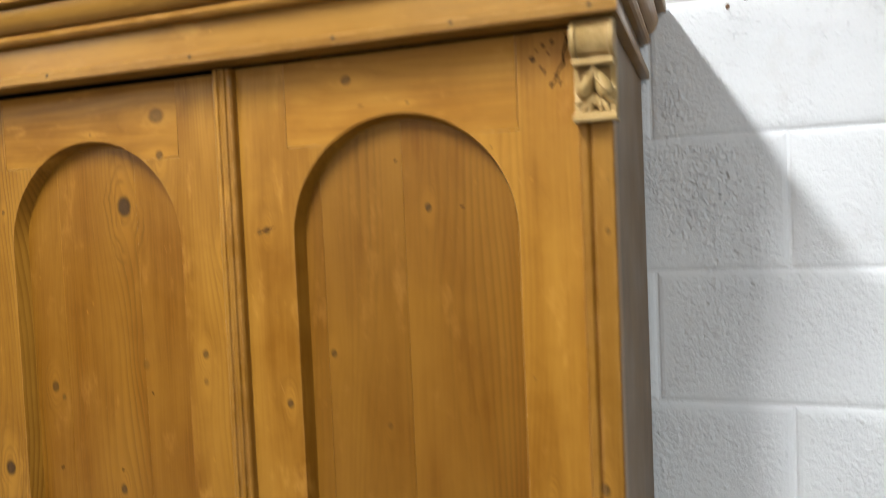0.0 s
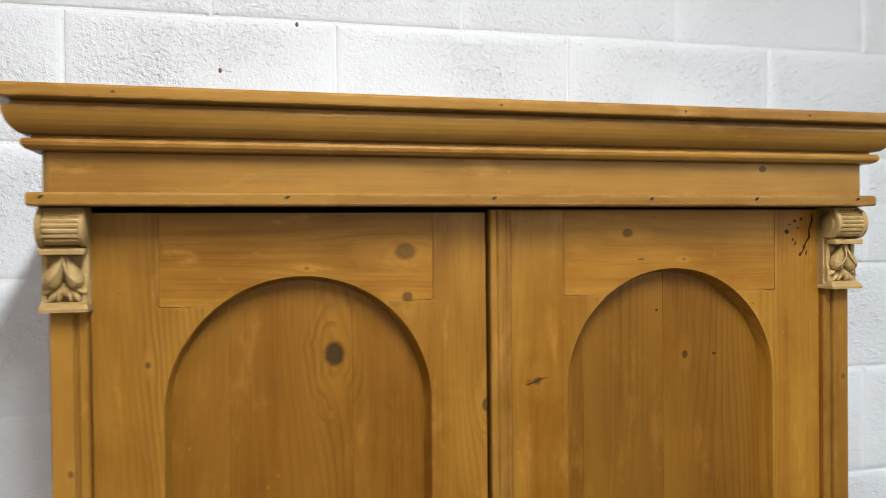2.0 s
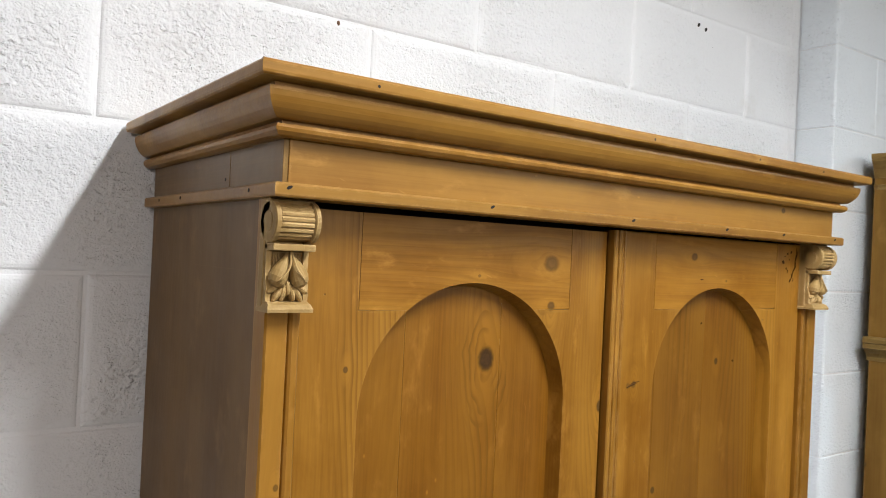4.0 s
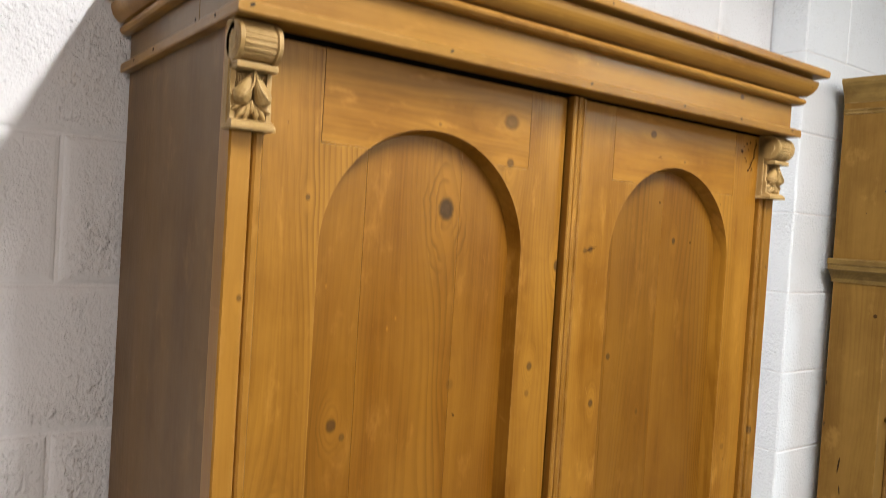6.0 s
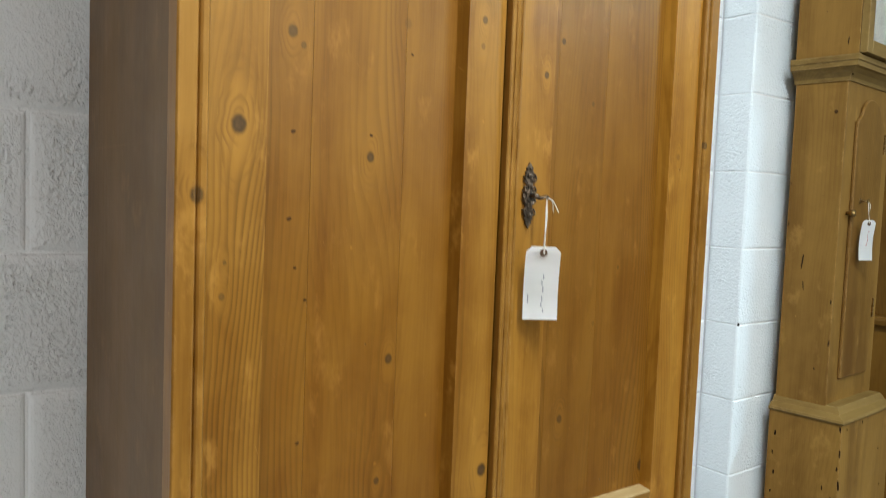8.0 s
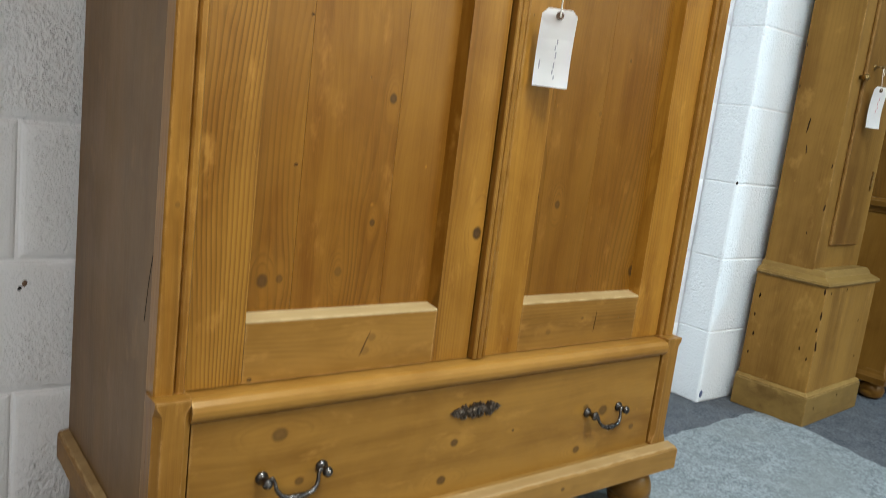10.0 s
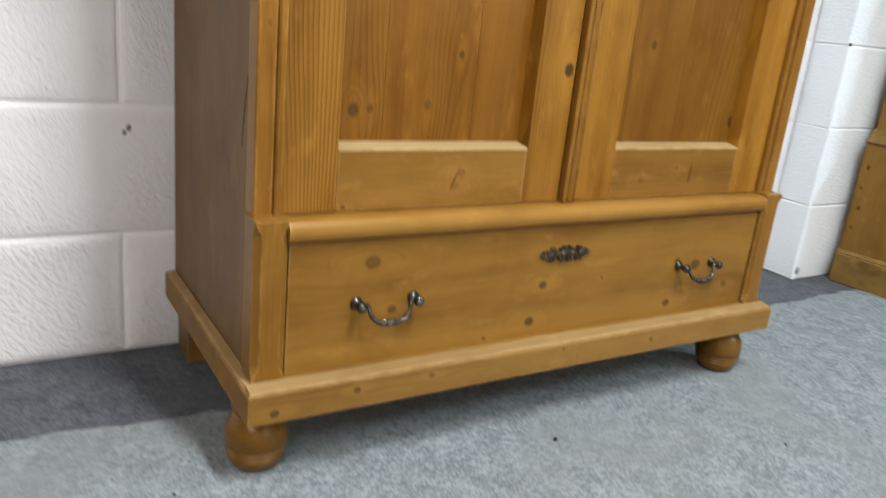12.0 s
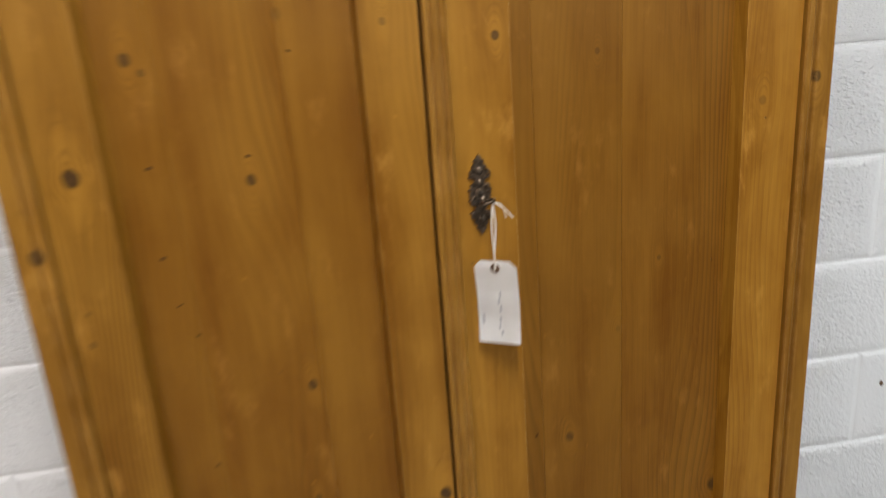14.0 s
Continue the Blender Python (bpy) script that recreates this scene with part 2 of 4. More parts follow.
RAIL_KNOTS = ((0.43, -0.205, 0.006, 0.35), (0.41, -0.215, 0.006, 0.3), (0.385, -0.392, 0.003, 0.9), (0.41, 0.165, 0.005, 0.35), (0.43, 0.25, 0.003, 0.5))
POST_KNOTS = ((-0.494, 1.007, 0.0085, 0.95), (0.497, 1.136, 0.006, 0.9), (-0.50, 1.385, 0.003, 0.7), (0.51, 1.44, 0.003, 0.6), (-0.505, 0.62, 0.003, 0.4))

PINE_DOOR_L = pine("pine_left_door", "Z", LEFT_KNOTS, gloss=0.36, worn=0.25, depth=1.16)
PINE_PANEL_L = pine("pine_left_panel", "Z", LEFT_PANEL_KNOTS, gloss=0.36, grain=0.7, worn=0.0, depth=0.91, light=(0.60, 0.262, 0.028), dark=(0.37, 0.120, 0.004))
PINE_DOOR_R = pine("pine_right_door", "Z", RIGHT_KNOTS, gloss=0.32, grain=0.4, worn=0.25, depth=1.36)
PINE_PANEL_R = pine("pine_right_panel", "Z", RIGHT_PANEL_KNOTS, gloss=0.28, worn=0.0, depth=0.90, light=(0.59, 0.258, 0.030), dark=(0.380, 0.130, 0.008), grain=0.55)
PINE_RAIL_TOP = pine("pine_top_rail", "X", ((1.626, -0.12, 0.0105, 0.7), (1.57, -0.118, 0.0055, 0.8), (1.646, 0.181, 0.006, 0.75), (1.61, 0.265, 0.002, 0.6), (1.607, -0.24, 0.002, 0.6)), grain=0.3, worn=0.0, depth=1.38)
PINE_RAIL = pine("pine_bottom_rail", "X", RAIL_KNOTS, grain=0.5, depth=1.2, light=(0.58, 0.285, 0.052), dark=(0.33, 0.14, 0.014))
PINE_DRAWER = pine("pine_drawer", "X", DRAWER_KNOTS, depth=1.25, light=(0.56, 0.280, 0.048), dark=(0.33, 0.140, 0.016), grain=0.3)
PINE_CORNICE = pine("pine_cornice", "X", ((1.73, 0.362, 0.0045, 0.85),), grain=0.15, depth=1.30, light=(0.57, 0.288, 0.052), dark=(0.36, 0.148, 0.018))
PINE_BASE = pine("pine_base", "X", ((0.13, 0.20, 0.004, 0.7), (0.137, -0.258, 0.0045, 0.6), (0.121, -0.499, 0.0055, 0.85), (0.135, -0.379, 0.0045, 0.8), (0.142, -0.005, 0.003, 0.6)), grain=0.5, rough=0.5, depth=1.12, light=(0.56, 0.295, 0.065), dark=(0.32, 0.145, 0.022))
# Worn ledges: wear plus overhead light, both put into the pale colour.
PINE_WORN_LIT = pine("pine_worn_lit_edge", "X", (), grain=0.2, rough=0.5, depth=1.55, light=(0.60, 0.42, 0.19), dark=(0.46, 0.28, 0.10))
PINE_WORN_LIT_TOP = pine("pine_worn_lit_top", "X", (), grain=0.2, rough=0.5, worn=0.3, depth=1.35, light=(0.60, 0.39, 0.16), dark=(0.44, 0.25, 0.08))
PINE_POST = pine("pine_post", "Z", POST_KNOTS, grain=0.5, worn=0.55, depth=1.2, light=(0.60, 0.285, 0.042), dark=(0.34, 0.128, 0.010))
PINE_CORNER = pine("pine_corner_post", "Z", (), grain=0.4, worn=1.3, depth=1.05, light=(0.59, 0.285, 0.046), dark=(0.33, 0.124, 0.010))
# Darker copy of the pine: the shade on the sides is in its colour.
PINE_SIDE_SHADED = pine("pine_side_shaded", "Z", (), light=(0.40, 0.212, 0.062), dark=(0.27, 0.128, 0.032), grain=0.25, rough=0.42)
# Frieze ends, darkened in colour like the shaded sides below them.
PINE_SIDE_TRIM_SHADED = pine("pine_side_trim_shaded", "Y", (), light=(0.460, 0.250, 0.061), dark=(0.290, 0.135, 0.029), grain=0.3)
PINE_CARVED = pine("pine_carved", "Z", (), light=(0.620, 0.41, 0.155), dark=(0.420, 0.235, 0.070), grain=0.2, rough=0.5, depth=1.55)
PINE_FOOT = pine("pine_foot", "X", (), depth=1.2, light=(0.460, 0.230, 0.040), dark=(0.270, 0.115, 0.017), grain=0.6, rough=0.28)
PINE_CLOCK = pine("pine_clock", "Z", (), depth=1.28, light=(0.52, 0.278, 0.056), dark=(0.33, 0.155, 0.026), grain=0.3, rough=0.5)
PINE_CLOCK_TRIM = pine("pine_clock_trim", "X", (), depth=1.28, light=(0.500, 0.310, 0.086), dark=(0.280, 0.150, 0.036), grain=0.3, rough=0.5)
PINE_CLOCK_DARK = pine("pine_clock_door", "Z", (), depth=1.25, light=(0.400, 0.205, 0.040), dark=(0.250, 0.110, 0.018), grain=0.4, rough=0.45)
PINE_FAR = pine("pine_dresser", "Z", (), depth=1.25, light=(0.420, 0.210, 0.036), dark=(0.250, 0.110, 0.016), grain=0.6)


def metal(name, colour, rough):
    material, n, shader = surface(name, rough, 1.0)
    place = n.add("ShaderNodeTexCoord").outputs["Object"]
    worn = n.span(n.noise(place, 130.0, 4.0), 0.42, 0.7)
    bright = tuple(min(1, 2.6 * v + 0.04) for v in colour)
    n.put(shader.inputs["Base Color"], n.mix(worn, (*colour, 1), (*bright, 1)))
    n.put(shader.inputs["Roughness"], n.math("SUBTRACT", rough + 0.1, n.math("MULTIPLY", worn, 0.25)))
    bump(n, shader, n.noise(place, 300.0, 3.0), 0.3, 0.0006)
    return material


BRONZE = metal("dark_bronze", (0.075, 0.055, 0.038), 0.42)
STEEL = metal("burnished_steel", (0.06, 0.054, 0.048), 0.32)
BRASS = metal("old_brass", (0.22, 0.14, 0.05), 0.38)


def painted_block(name, base, relief=1.0, margin=0.0):
    """Brushed white paint over rough concrete: pits, runs and grey scuffs."""
    material, n, shader = surface(name, 0.62)
    place = n.add("ShaderNodeNewGeometry").outputs["Position"]
    chance = n.add("ShaderNodeObjectInfo").outputs["Random"]
    coarse = n.noise(place, 135.0, 3.0, 0.5)
    fine = n.noise(place, 330.0, 2.0, 0.5)
    patch = n.span(n.noise(place, 4.0, 4.0, 0.6), 0.35, 0.68)
    pits = n.math("MULTIPLY", n.span(n.noise(n.vmath("MULTIPLY", place, (1.0, 1.0, 1.4)), 105.0, 2.0, 0.5), 0.58, 0.68), n.math("ADD", n.math("MULTIPLY", patch, 0.8), 0.2))
    grime = n.span(n.noise(place, 6.0, 5.0, 0.65), 0.58, 0.82)
    colour = n.mix(grime, (*base, 1), (*[v * m for v, m in zip(base, (0.88, 0.86, 0.83))], 1))
    colour = n.mix(n.math("MULTIPLY", chance, 0.12), colour, (0.66, 0.66, 0.65, 1))
    cell = n.add("ShaderNodeTexVoronoi")
    n.put(cell.inputs["Vector"], place)
    cell.inputs["Scale"].default_value = 9.0
    colour = n.mix(n.math("MULTIPLY", n.span(cell.outputs["Distance"], 0.013, 0.006), 0.6), colour, (0.25, 0.23, 0.21, 1))
    colour = n.mix(n.math("MULTIPLY", pits, 0.16 * relief), colour, (0.5, 0.48, 0.46, 1))
    n.put(shader.inputs["Base Color"], colour)
    shader.inputs["Specular IOR Level"].default_value = 0.35
    height = n.math("ADD", n.math("MULTIPLY", coarse, n.math("ADD", n.math("MULTIPLY", patch, 0.75), 0.3)), n.math("MULTIPLY", fine, 0.20))
    height = n.math("SUBTRACT", height, n.math("MULTIPLY", pits, 0.34))
    if margin:
        # paint lies thick and smooth along the joints
        part_of = n.add("ShaderNodeSeparateXYZ")
        n.put(part_of.inputs[0], n.add("ShaderNodeTexCoord").outputs["Generated"])

        def inside(socket, half):
            return n.math("MULTIPLY", n.math("SUBTRACT", 1.0, n.math("ABSOLUTE", n.math("SUBTRACT", n.math("MULTIPLY", socket, 2.0), 1.0))), half)
        reach = n.math("MINIMUM", inside(part_of.outputs[0], BLOCK_HALF), n.math("MULTIPLY", inside(part_of.outputs[2], 0.11), 1.5))
        reach = n.math("ADD", reach, n.math("MULTIPLY", n.math("SUBTRACT", n.noise(place, 30.0, 3.0), 0.5), 0.022))
        height = n.math("MULTIPLY", height, n.span(reach, 0.2 * margin, 1.5 * margin, 0.35, 1.0))
    bump(n, shader, height, 1.0, 0.0076 * relief)
    return material


BLOCK_HALF = 0.2245
WHITE_BLOCK = painted_block("painted_block", (0.765, 0.775, 0.785), 1.0, 0.022)
# Smoother pier paint, its tint paler and bluer for the cool light there.
WHITE_PIER_LIT = painted_block("painted_pier_lit", (0.79, 0.835, 0.865), 0.75)
WHITE_JOINT = painted_block("painted_joint", (0.775, 0.785, 0.795), 0.4)


def carpet(name, pale, deep, brown):
    material, n, shader = surface(name, 0.95)
    place = n.add("ShaderNodeNewGeometry").outputs["Position"]
    tuft = n.noise(n.vmath("MULTIPLY", place, (1.5, 1.0, 1.0)), 190.0, 3.0, 0.7)
    loop = n.noise(n.vmath("MULTIPLY", place, (1.0, 1.6, 1.0)), 95.0, 3.0, 0.6)
    patch = n.noise(place, 3.0, 4.0, 0.6)
    clump = n.noise(place, 21.0, 4.0, 0.65)
    value = n.math("ADD", n.math("ADD", n.math("MULTIPLY", tuft, 0.55), n.math("MULTIPLY", loop, 0.45)), n.math("MULTIPLY", clump, 0.32))
    colour = n.ramp(n.span(value, 0.48, 0.84), (0.0, deep), (0.55, tuple(0.5 * a + 0.5 * b for a, b in zip(pale, deep))), (1.0, pale))
    colour = n.mix(n.math("MULTIPLY", n.span(patch, 0.44, 0.68), 0.65), colour, (*brown, 1))
    cell = n.add("ShaderNodeTexVoronoi")
    n.put(cell.inputs["Vector"], place)
    cell.inputs["Scale"].default_value = 13.0
    colour = n.mix(n.math("MULTIPLY", n.span(cell.outputs["Distance"], 0.045, 0.02), 0.7), colour, (0.05, 0.05, 0.05, 1))
    n.put(shader.inputs["Base Color"], colour)
    shader.inputs["Specular IOR Level"].default_value = 0.1
    bump(n, shader, value, 0.8, 0.005)
    return material


CARPET_PALE = carpet("pale_carpet", (0.335, 0.365, 0.375), (0.125, 0.140, 0.147), (0.215, 0.231, 0.226))
CARPET_DARK = carpet("dark_carpet", (0.160, 0.170, 0.187), (0.040, 0.044, 0.051), (0.105, 0.110, 0.116))


def plain(name, colour, rough=0.6, mottled=0.08, gloss=0.4):
    material, n, shader = surface(name, rough)
    shader.inputs["Specular IOR Level"].default_value = gloss
    place = n.add("ShaderNodeTexCoord").outputs["Object"]
    soft = n.noise(place, 18.0, 4.0)
    n.put(shader.inputs["Base Color"], n.mix(n.span(soft, 0.4, 0.7), (*colour, 1), (*[v * (1 - 2 * mottled) for v in colour], 1)))
    bump(n, shader, n.noise(place, 120.0, 3.0), 0.1, 0.001)
    return material


CARD = plain("card", (0.84, 0.83, 0.81), 0.7, 0.02)
STRING = plain("string", (0.78, 0.74, 0.66), 0.9)
INK = plain("ink", (0.40, 0.40, 0.43), 0.7)
RED_INK = plain("red_ink", (0.62, 0.22, 0.20), 0.7)
# Paints of the unseen ceiling and walls, kept dark to limit bounced light.
CEILING_PAINT = plain("ceiling_paint", (0.30, 0.30, 0.30), 0.8)
ROOM_PAINT = plain("room_paint", (0.12, 0.115, 0.105), 0.8)
BLACK = plain("dark_recess", (0.012, 0.009, 0.007), 0.9)
DARK_NICK = plain("dark_nick", (0.028, 0.013, 0.005), 0.9, 0.3, 0.1)
BROWN_SPLIT = plain("brown_split", (0.060, 0.028, 0.010), 0.8, 0.3, 0.1)
RUST = plain("rust", (0.16, 0.09, 0.05), 0.8, 0.3)
BLUE_MARK = plain("blue_mark", (0.09, 0.11, 0.19), 0.7)
DIAL = plain("dial", (0.32, 0.30, 0.25), 0.5, 0.1)


# ---- shaping ----
def mesh_of(bm, name, material, smooth=False):
    bmesh.ops.recalc_face_normals(bm, faces=bm.faces)
    data = bpy.data.meshes.new(name)
    bm.to_mesh(data)
    bm.free()
    data.materials.append(material)
    if smooth:
        for face in data.polygons:
            face.use_smooth = True
    return data


def part(name, bm, material, parent, label="", smooth=False):
    """Links a bmesh as one mesh object under a thing or part."""
    ob = new(name, mesh_of(bm, name, material, smooth))
    ob.parent = parent
    if parent is not None and parent.type == "MESH":
        ob.matrix_parent_inverse = Matrix()
    return tagged(ob, label)


def thing(name, label, category, group="", place=None):
    ob = new(name)
    ob.empty_display_size = 0.1
    if place is not None:
        ob.matrix_world = place
    return tagged(ob, label, category, group)


def single(name, bm, material, label, category, group="", smooth=False, kind=""):
    return tagged(new(name, mesh_of(bm, name, material, smooth)), label, category, group, kind)


def soften(bm, width, segments=2, angle=0.6):
    edges = [e for e in bm.edges if len(e.link_faces) == 2 and e.calc_face_angle(0.0) > angle]
    bmesh.ops.bevel(bm, geom=edges, offset=width, segments=segments, affect="EDGES", profile=0.6)
    return bm


def box(x0, x1, y0, y1, z0, z1, bevel=0.0, bm=None, segments=2):
    made = bmesh.new()
    bmesh.ops.create_cube(made, size=1.0)
    for v in made.verts:
        v.co = ((x0 + x1) / 2 + v.co.x * (x1 - x0), (y0 + y1) / 2 + v.co.y * (y1 - y0), (z0 + z1) / 2 + v.co.z * (z1 - z0))
    if bevel:
        soften(made, bevel, segments)
    return joined(bm, made)


def joined(bm, made):
    if bm is None:
        return made
    data = bpy.data.meshes.new("piece")
    made.to_mesh(data)
    made.free()
    bm.from_mesh(data)
    bpy.data.meshes.remove(data)
    return bm


def prism(outline, y0, y1, bm=None, bevel=0.0):
    """An outline in x and z, between the depths y0 (front) and y1."""
    made = bmesh.new()
    front = [made.verts.new((x, y0, z)) for x, z in outline]
    back = [made.verts.new((x, y1, z)) for x, z in outline]
    made.faces.new(front)
    made.faces.new(back[::-1])
    for i in range(len(outline)):
        j = (i + 1) % len(outline)
        made.faces.new((front[j], front[i], back[i], back[j]))
    if bevel:
        bmesh.ops.recalc_face_normals(made, faces=made.faces)
        soften(made, bevel, 1)
    return joined(bm, made)


def lathe(profile, centre, steps=28, bm=None, axis="Z"):
    """Turns (radius, height) pairs about an axis through centre."""
    made = bmesh.new()
    rings = []
    for r, h in profile:
        ring = []
        for i in range(steps):
            a = 2 * math.pi * i / steps
            p = {"Z": (r * math.cos(a), r * math.sin(a), h), "Y": (r * math.cos(a), h, r * math.sin(a)), "X": (h, r * math.cos(a), r * math.sin(a))}[axis]
            ring.append(made.verts.new(Vector(p) + Vector(centre)))
        rings.append(ring)
    for a, b in zip(rings, rings[1:]):
        for i in range(steps):
            j = (i + 1) % steps
            made.faces.new((a[i], a[j], b[j], b[i]))
    made.faces.new(rings[0][::-1])
    made.faces.new(rings[-1])
    return joined(bm, made)


def blob(centre, size, turn=(0, 0, 0), bm=None, rings=10):
    made = bmesh.new()
    bmesh.ops.create_uvsphere(made, u_segments=2 * rings, v_segments=rings, radius=1.0)
    bmesh.ops.transform(made, matrix=pose(*centre, *turn) @ Matrix.Diagonal((*size, 1)), verts=made.verts)
    return joined(bm, made)


def rod(points, radius, bm=None, sides=8, radii=None):
    """A round bar along points."""
    made = bmesh.new()
    points = [Vector(p) for p in points]
    rings = []
    for i, p in enumerate(points):
        way = (points[min(i + 1, len(points) - 1)] - points[max(i - 1, 0)]).normalized()
        side = way.orthogonal().normalized() if abs(way.x) > 0.99 else way.cross(Vector((1, 0, 0))).normalized()
        other = way.cross(side)
        r = radii[i] if radii else radius
        rings.append([made.verts.new(p + r * (math.cos(2 * math.pi * k / sides) * side + math.sin(2 * math.pi * k / sides) * other)) for k in range(sides)])
    for a, b in zip(rings, rings[1:]):
        for k in range(sides):
            made.faces.new((a[k], a[(k + 1) % sides], b[(k + 1) % sides], b[k]))
    made.faces.new(rings[0][::-1])
    made.faces.new(rings[-1])
    return joined(bm, made)


def moulding(profile, x0, x1, front, back, bm=None):
    """A moulding with mitred corners round the left side, the front and the right side. profile: (outwards, z)."""
    made = bmesh.new()
    rows = []
    for out, z in profile:
        rows.append([made.verts.new(p) for p in ((x0 - out, back, z), (x0 - out, front - out, z), (x1 + out, front - out, z), (x1 + out, back, z))])
    count = len(rows)
    for i in range(count):
        a, b = rows[i], rows[(i + 1) % count]
        for k in range(3):
            made.faces.new((a[k], a[k + 1], b[k + 1], b[k]))
    made.faces.new([r[0] for r in rows])
    made.faces.new([r[3] for r in rows][::-1])
    return joined(bm, made)


def curved(points, steps=6):
    """A smooth line through points (Catmull-Rom)."""
    pts = [Vector(p) for p in points]
    pts = [2 * pts[0] - pts[1]] + pts + [2 * pts[-1] - pts[-2]]
    out = []
    for i in range(1, len(pts) - 2):
        a, b, c, d = pts[i - 1:i + 3]
        for k in range(steps):
            t = k / steps
            out.append(0.5 * (2 * b + (c - a) * t + (2 * a - 5 * b + 4 * c - d) * t * t + (3 * b - a - 3 * c + d) * t ** 3))
    return out + [pts[-2]]


# ---- the room ----
WALL_Y, PIER_X, PIER_Y = 0.455, 1.232, 0.347
COURSE, BLOCK = 0.2257, 0.449
single("floor", box(-10, 14, -16, 0.75, -0.12, 0.0), CARPET_DARK, "worn dark blue-grey carpet", "floor", kind="structure")
# Unseen ceiling and outer walls, added to close the room.
single("ceiling", box(-10, 14, -16, 0.75, 2.95, 3.1), CEILING_PAINT, "unseen plain grey ceiling that closes the room", "ceiling", kind="structure")
single("wall_west", box(-10.15, -10, -16, 0.75, 0, 3.1), ROOM_PAINT, "unseen dark wall that closes the room", "wall", kind="structure")
single("wall_east", box(14, 14.15, -16, 0.75, 0, 3.1), ROOM_PAINT, "unseen dark wall that closes the room", "wall", kind="structure")
single("wall_south", box(-10.15, 14.15, -16.15, -16, 0, 3.1), ROOM_PAINT, "unseen dark wall that closes the room", "wall", kind="structure")

# the lighter sheet of carpet, whose back edge runs at a slight slant to the wall
rug = bmesh.new()
corners = [(-3.9, 0.432), (-0.70, 0.190), (0.52, 0.110), (0.74, 0.205), (1.36, 0.225), (1.384, 0.088), (1.328, -0.16), (0.62, -3.3), (-3.9, -3.3)]
rng = random.Random(4)
edge = []
for (xa, ya), (xb, yb) in zip(corners, corners[1:] + corners[:1]):
    count = max(1, int(math.hypot(xb - xa, yb - ya) / 0.025))
    for i in range(count):
        fray = 0.0 if i == 0 else rng.uniform(-0.006, 0.006)
        edge.append((xa + (xb - xa) * i / count + fray, ya + (yb - ya) * i / count + fray))
low = [rug.verts.new((x, y, 0.0003)) for x, y in edge]
high = [rug.verts.new((x, y, 0.003)) for x, y in edge]
rug.faces.new(high)
for i in range(len(edge)):
    j = (i + 1) % len(edge)
    rug.faces.new((low[i], low[j], high[j], high[i]))
single("carpet_sheet", rug, CARPET_PALE, "worn pale grey carpet laid over the darker one", "carpet", kind="structure")


# ---- wardrobe ----
wardrobe = thing("wardrobe", "honey-coloured waxed pine wardrobe with two arched doors and one drawer", "wardrobe")
BODY, FRONT, BACK = 0.518, -0.006, 0.44
DOOR_LOW = 0.380

# Side panels carry their shade in the darker pine.
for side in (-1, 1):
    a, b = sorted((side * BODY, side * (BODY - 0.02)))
    part("side_panel", box(a, b, FRONT + 0.002, BACK, 0.15, 1.74, 0.0015), PINE_SIDE_SHADED, wardrobe, "dull brown side panel with its shade in the colour")
part("back_panel", box(-BODY + 0.02, BODY - 0.02, BACK - 0.012, BACK - 0.002, 0.15, 1.74), PINE_SIDE_SHADED, wardrobe)
part("floor_board", box(-BODY + 0.02, BODY - 0.02, 0.03, BACK - 0.014, 0.33, 0.35), PINE_SIDE_SHADED, wardrobe)
# Black board stands in for the shade inside the wardrobe.
part("inner_shade", box(-BODY + 0.03, BODY - 0.03, 0.05, 0.06, 0.16, 1.70), BLACK, wardrobe, "black board for the shade behind the doors")

# cornice, frieze and nailed strip
CORNICE = [(-0.02, 1.738), (0.009, 1.738), (0.0135, 1.7395), (0.0165, 1.743), (0.0172, 1.7465), (0.0150, 1.7500), (0.0080, 1.7512), (0.0080, 1.7538), (0.0165, 1.7545), (0.0190, 1.7560), (0.0222, 1.7590),
           (0.0255, 1.7630), (0.0283, 1.7680), (0.0302, 1.7735), (0.0310, 1.7790), (0.0308, 1.7820), (0.0230, 1.7835), (0.0230, 1.7875), (0.0330, 1.7880), (0.0415, 1.7885), (0.0435, 1.7900), (0.0440, 1.7925), (0.0440, 1.8000), (0.0415, 1.8030), (-0.02, 1.803)]
part("cornice", moulding(CORNICE, -BODY, BODY, -0.035, BACK + 0.004), PINE_CORNICE, wardrobe, "stepped and rounded pine cornice moulding")
part("top_board", box(-BODY - 0.005, BODY + 0.005, -0.03, BACK, 1.775, 1.800), PINE_SIDE_SHADED, wardrobe)
part("frieze_board", box(-BODY + 0.005, BODY, -0.035, -0.012, 1.692, 1.742, 0.001), PINE_CORNICE, wardrobe)
# Frieze returns, with the shade of the sides put into their wood.
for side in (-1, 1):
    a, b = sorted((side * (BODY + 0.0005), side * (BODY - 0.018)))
    part("frieze_side", box(a, b, -0.0335, 0.115, 1.690, 1.742, 0.001), PINE_SIDE_TRIM_SHADED, wardrobe)
    part("frieze_side", box(a, b, 0.117, BACK, 1.690, 1.742, 0.001), PINE_SIDE_TRIM_SHADED, wardrobe)
STRIP = [(-0.03, 1.680), (0.0125, 1.680), (0.0138, 1.682), (0.0138, 1.692), (0.012, 1.694), (-0.03, 1.694)]
part("nailed_strip", moulding(STRIP, -BODY, BODY, -0.035, BACK), PINE_CORNICE, wardrobe, "thin pine strip nailed under the frieze")
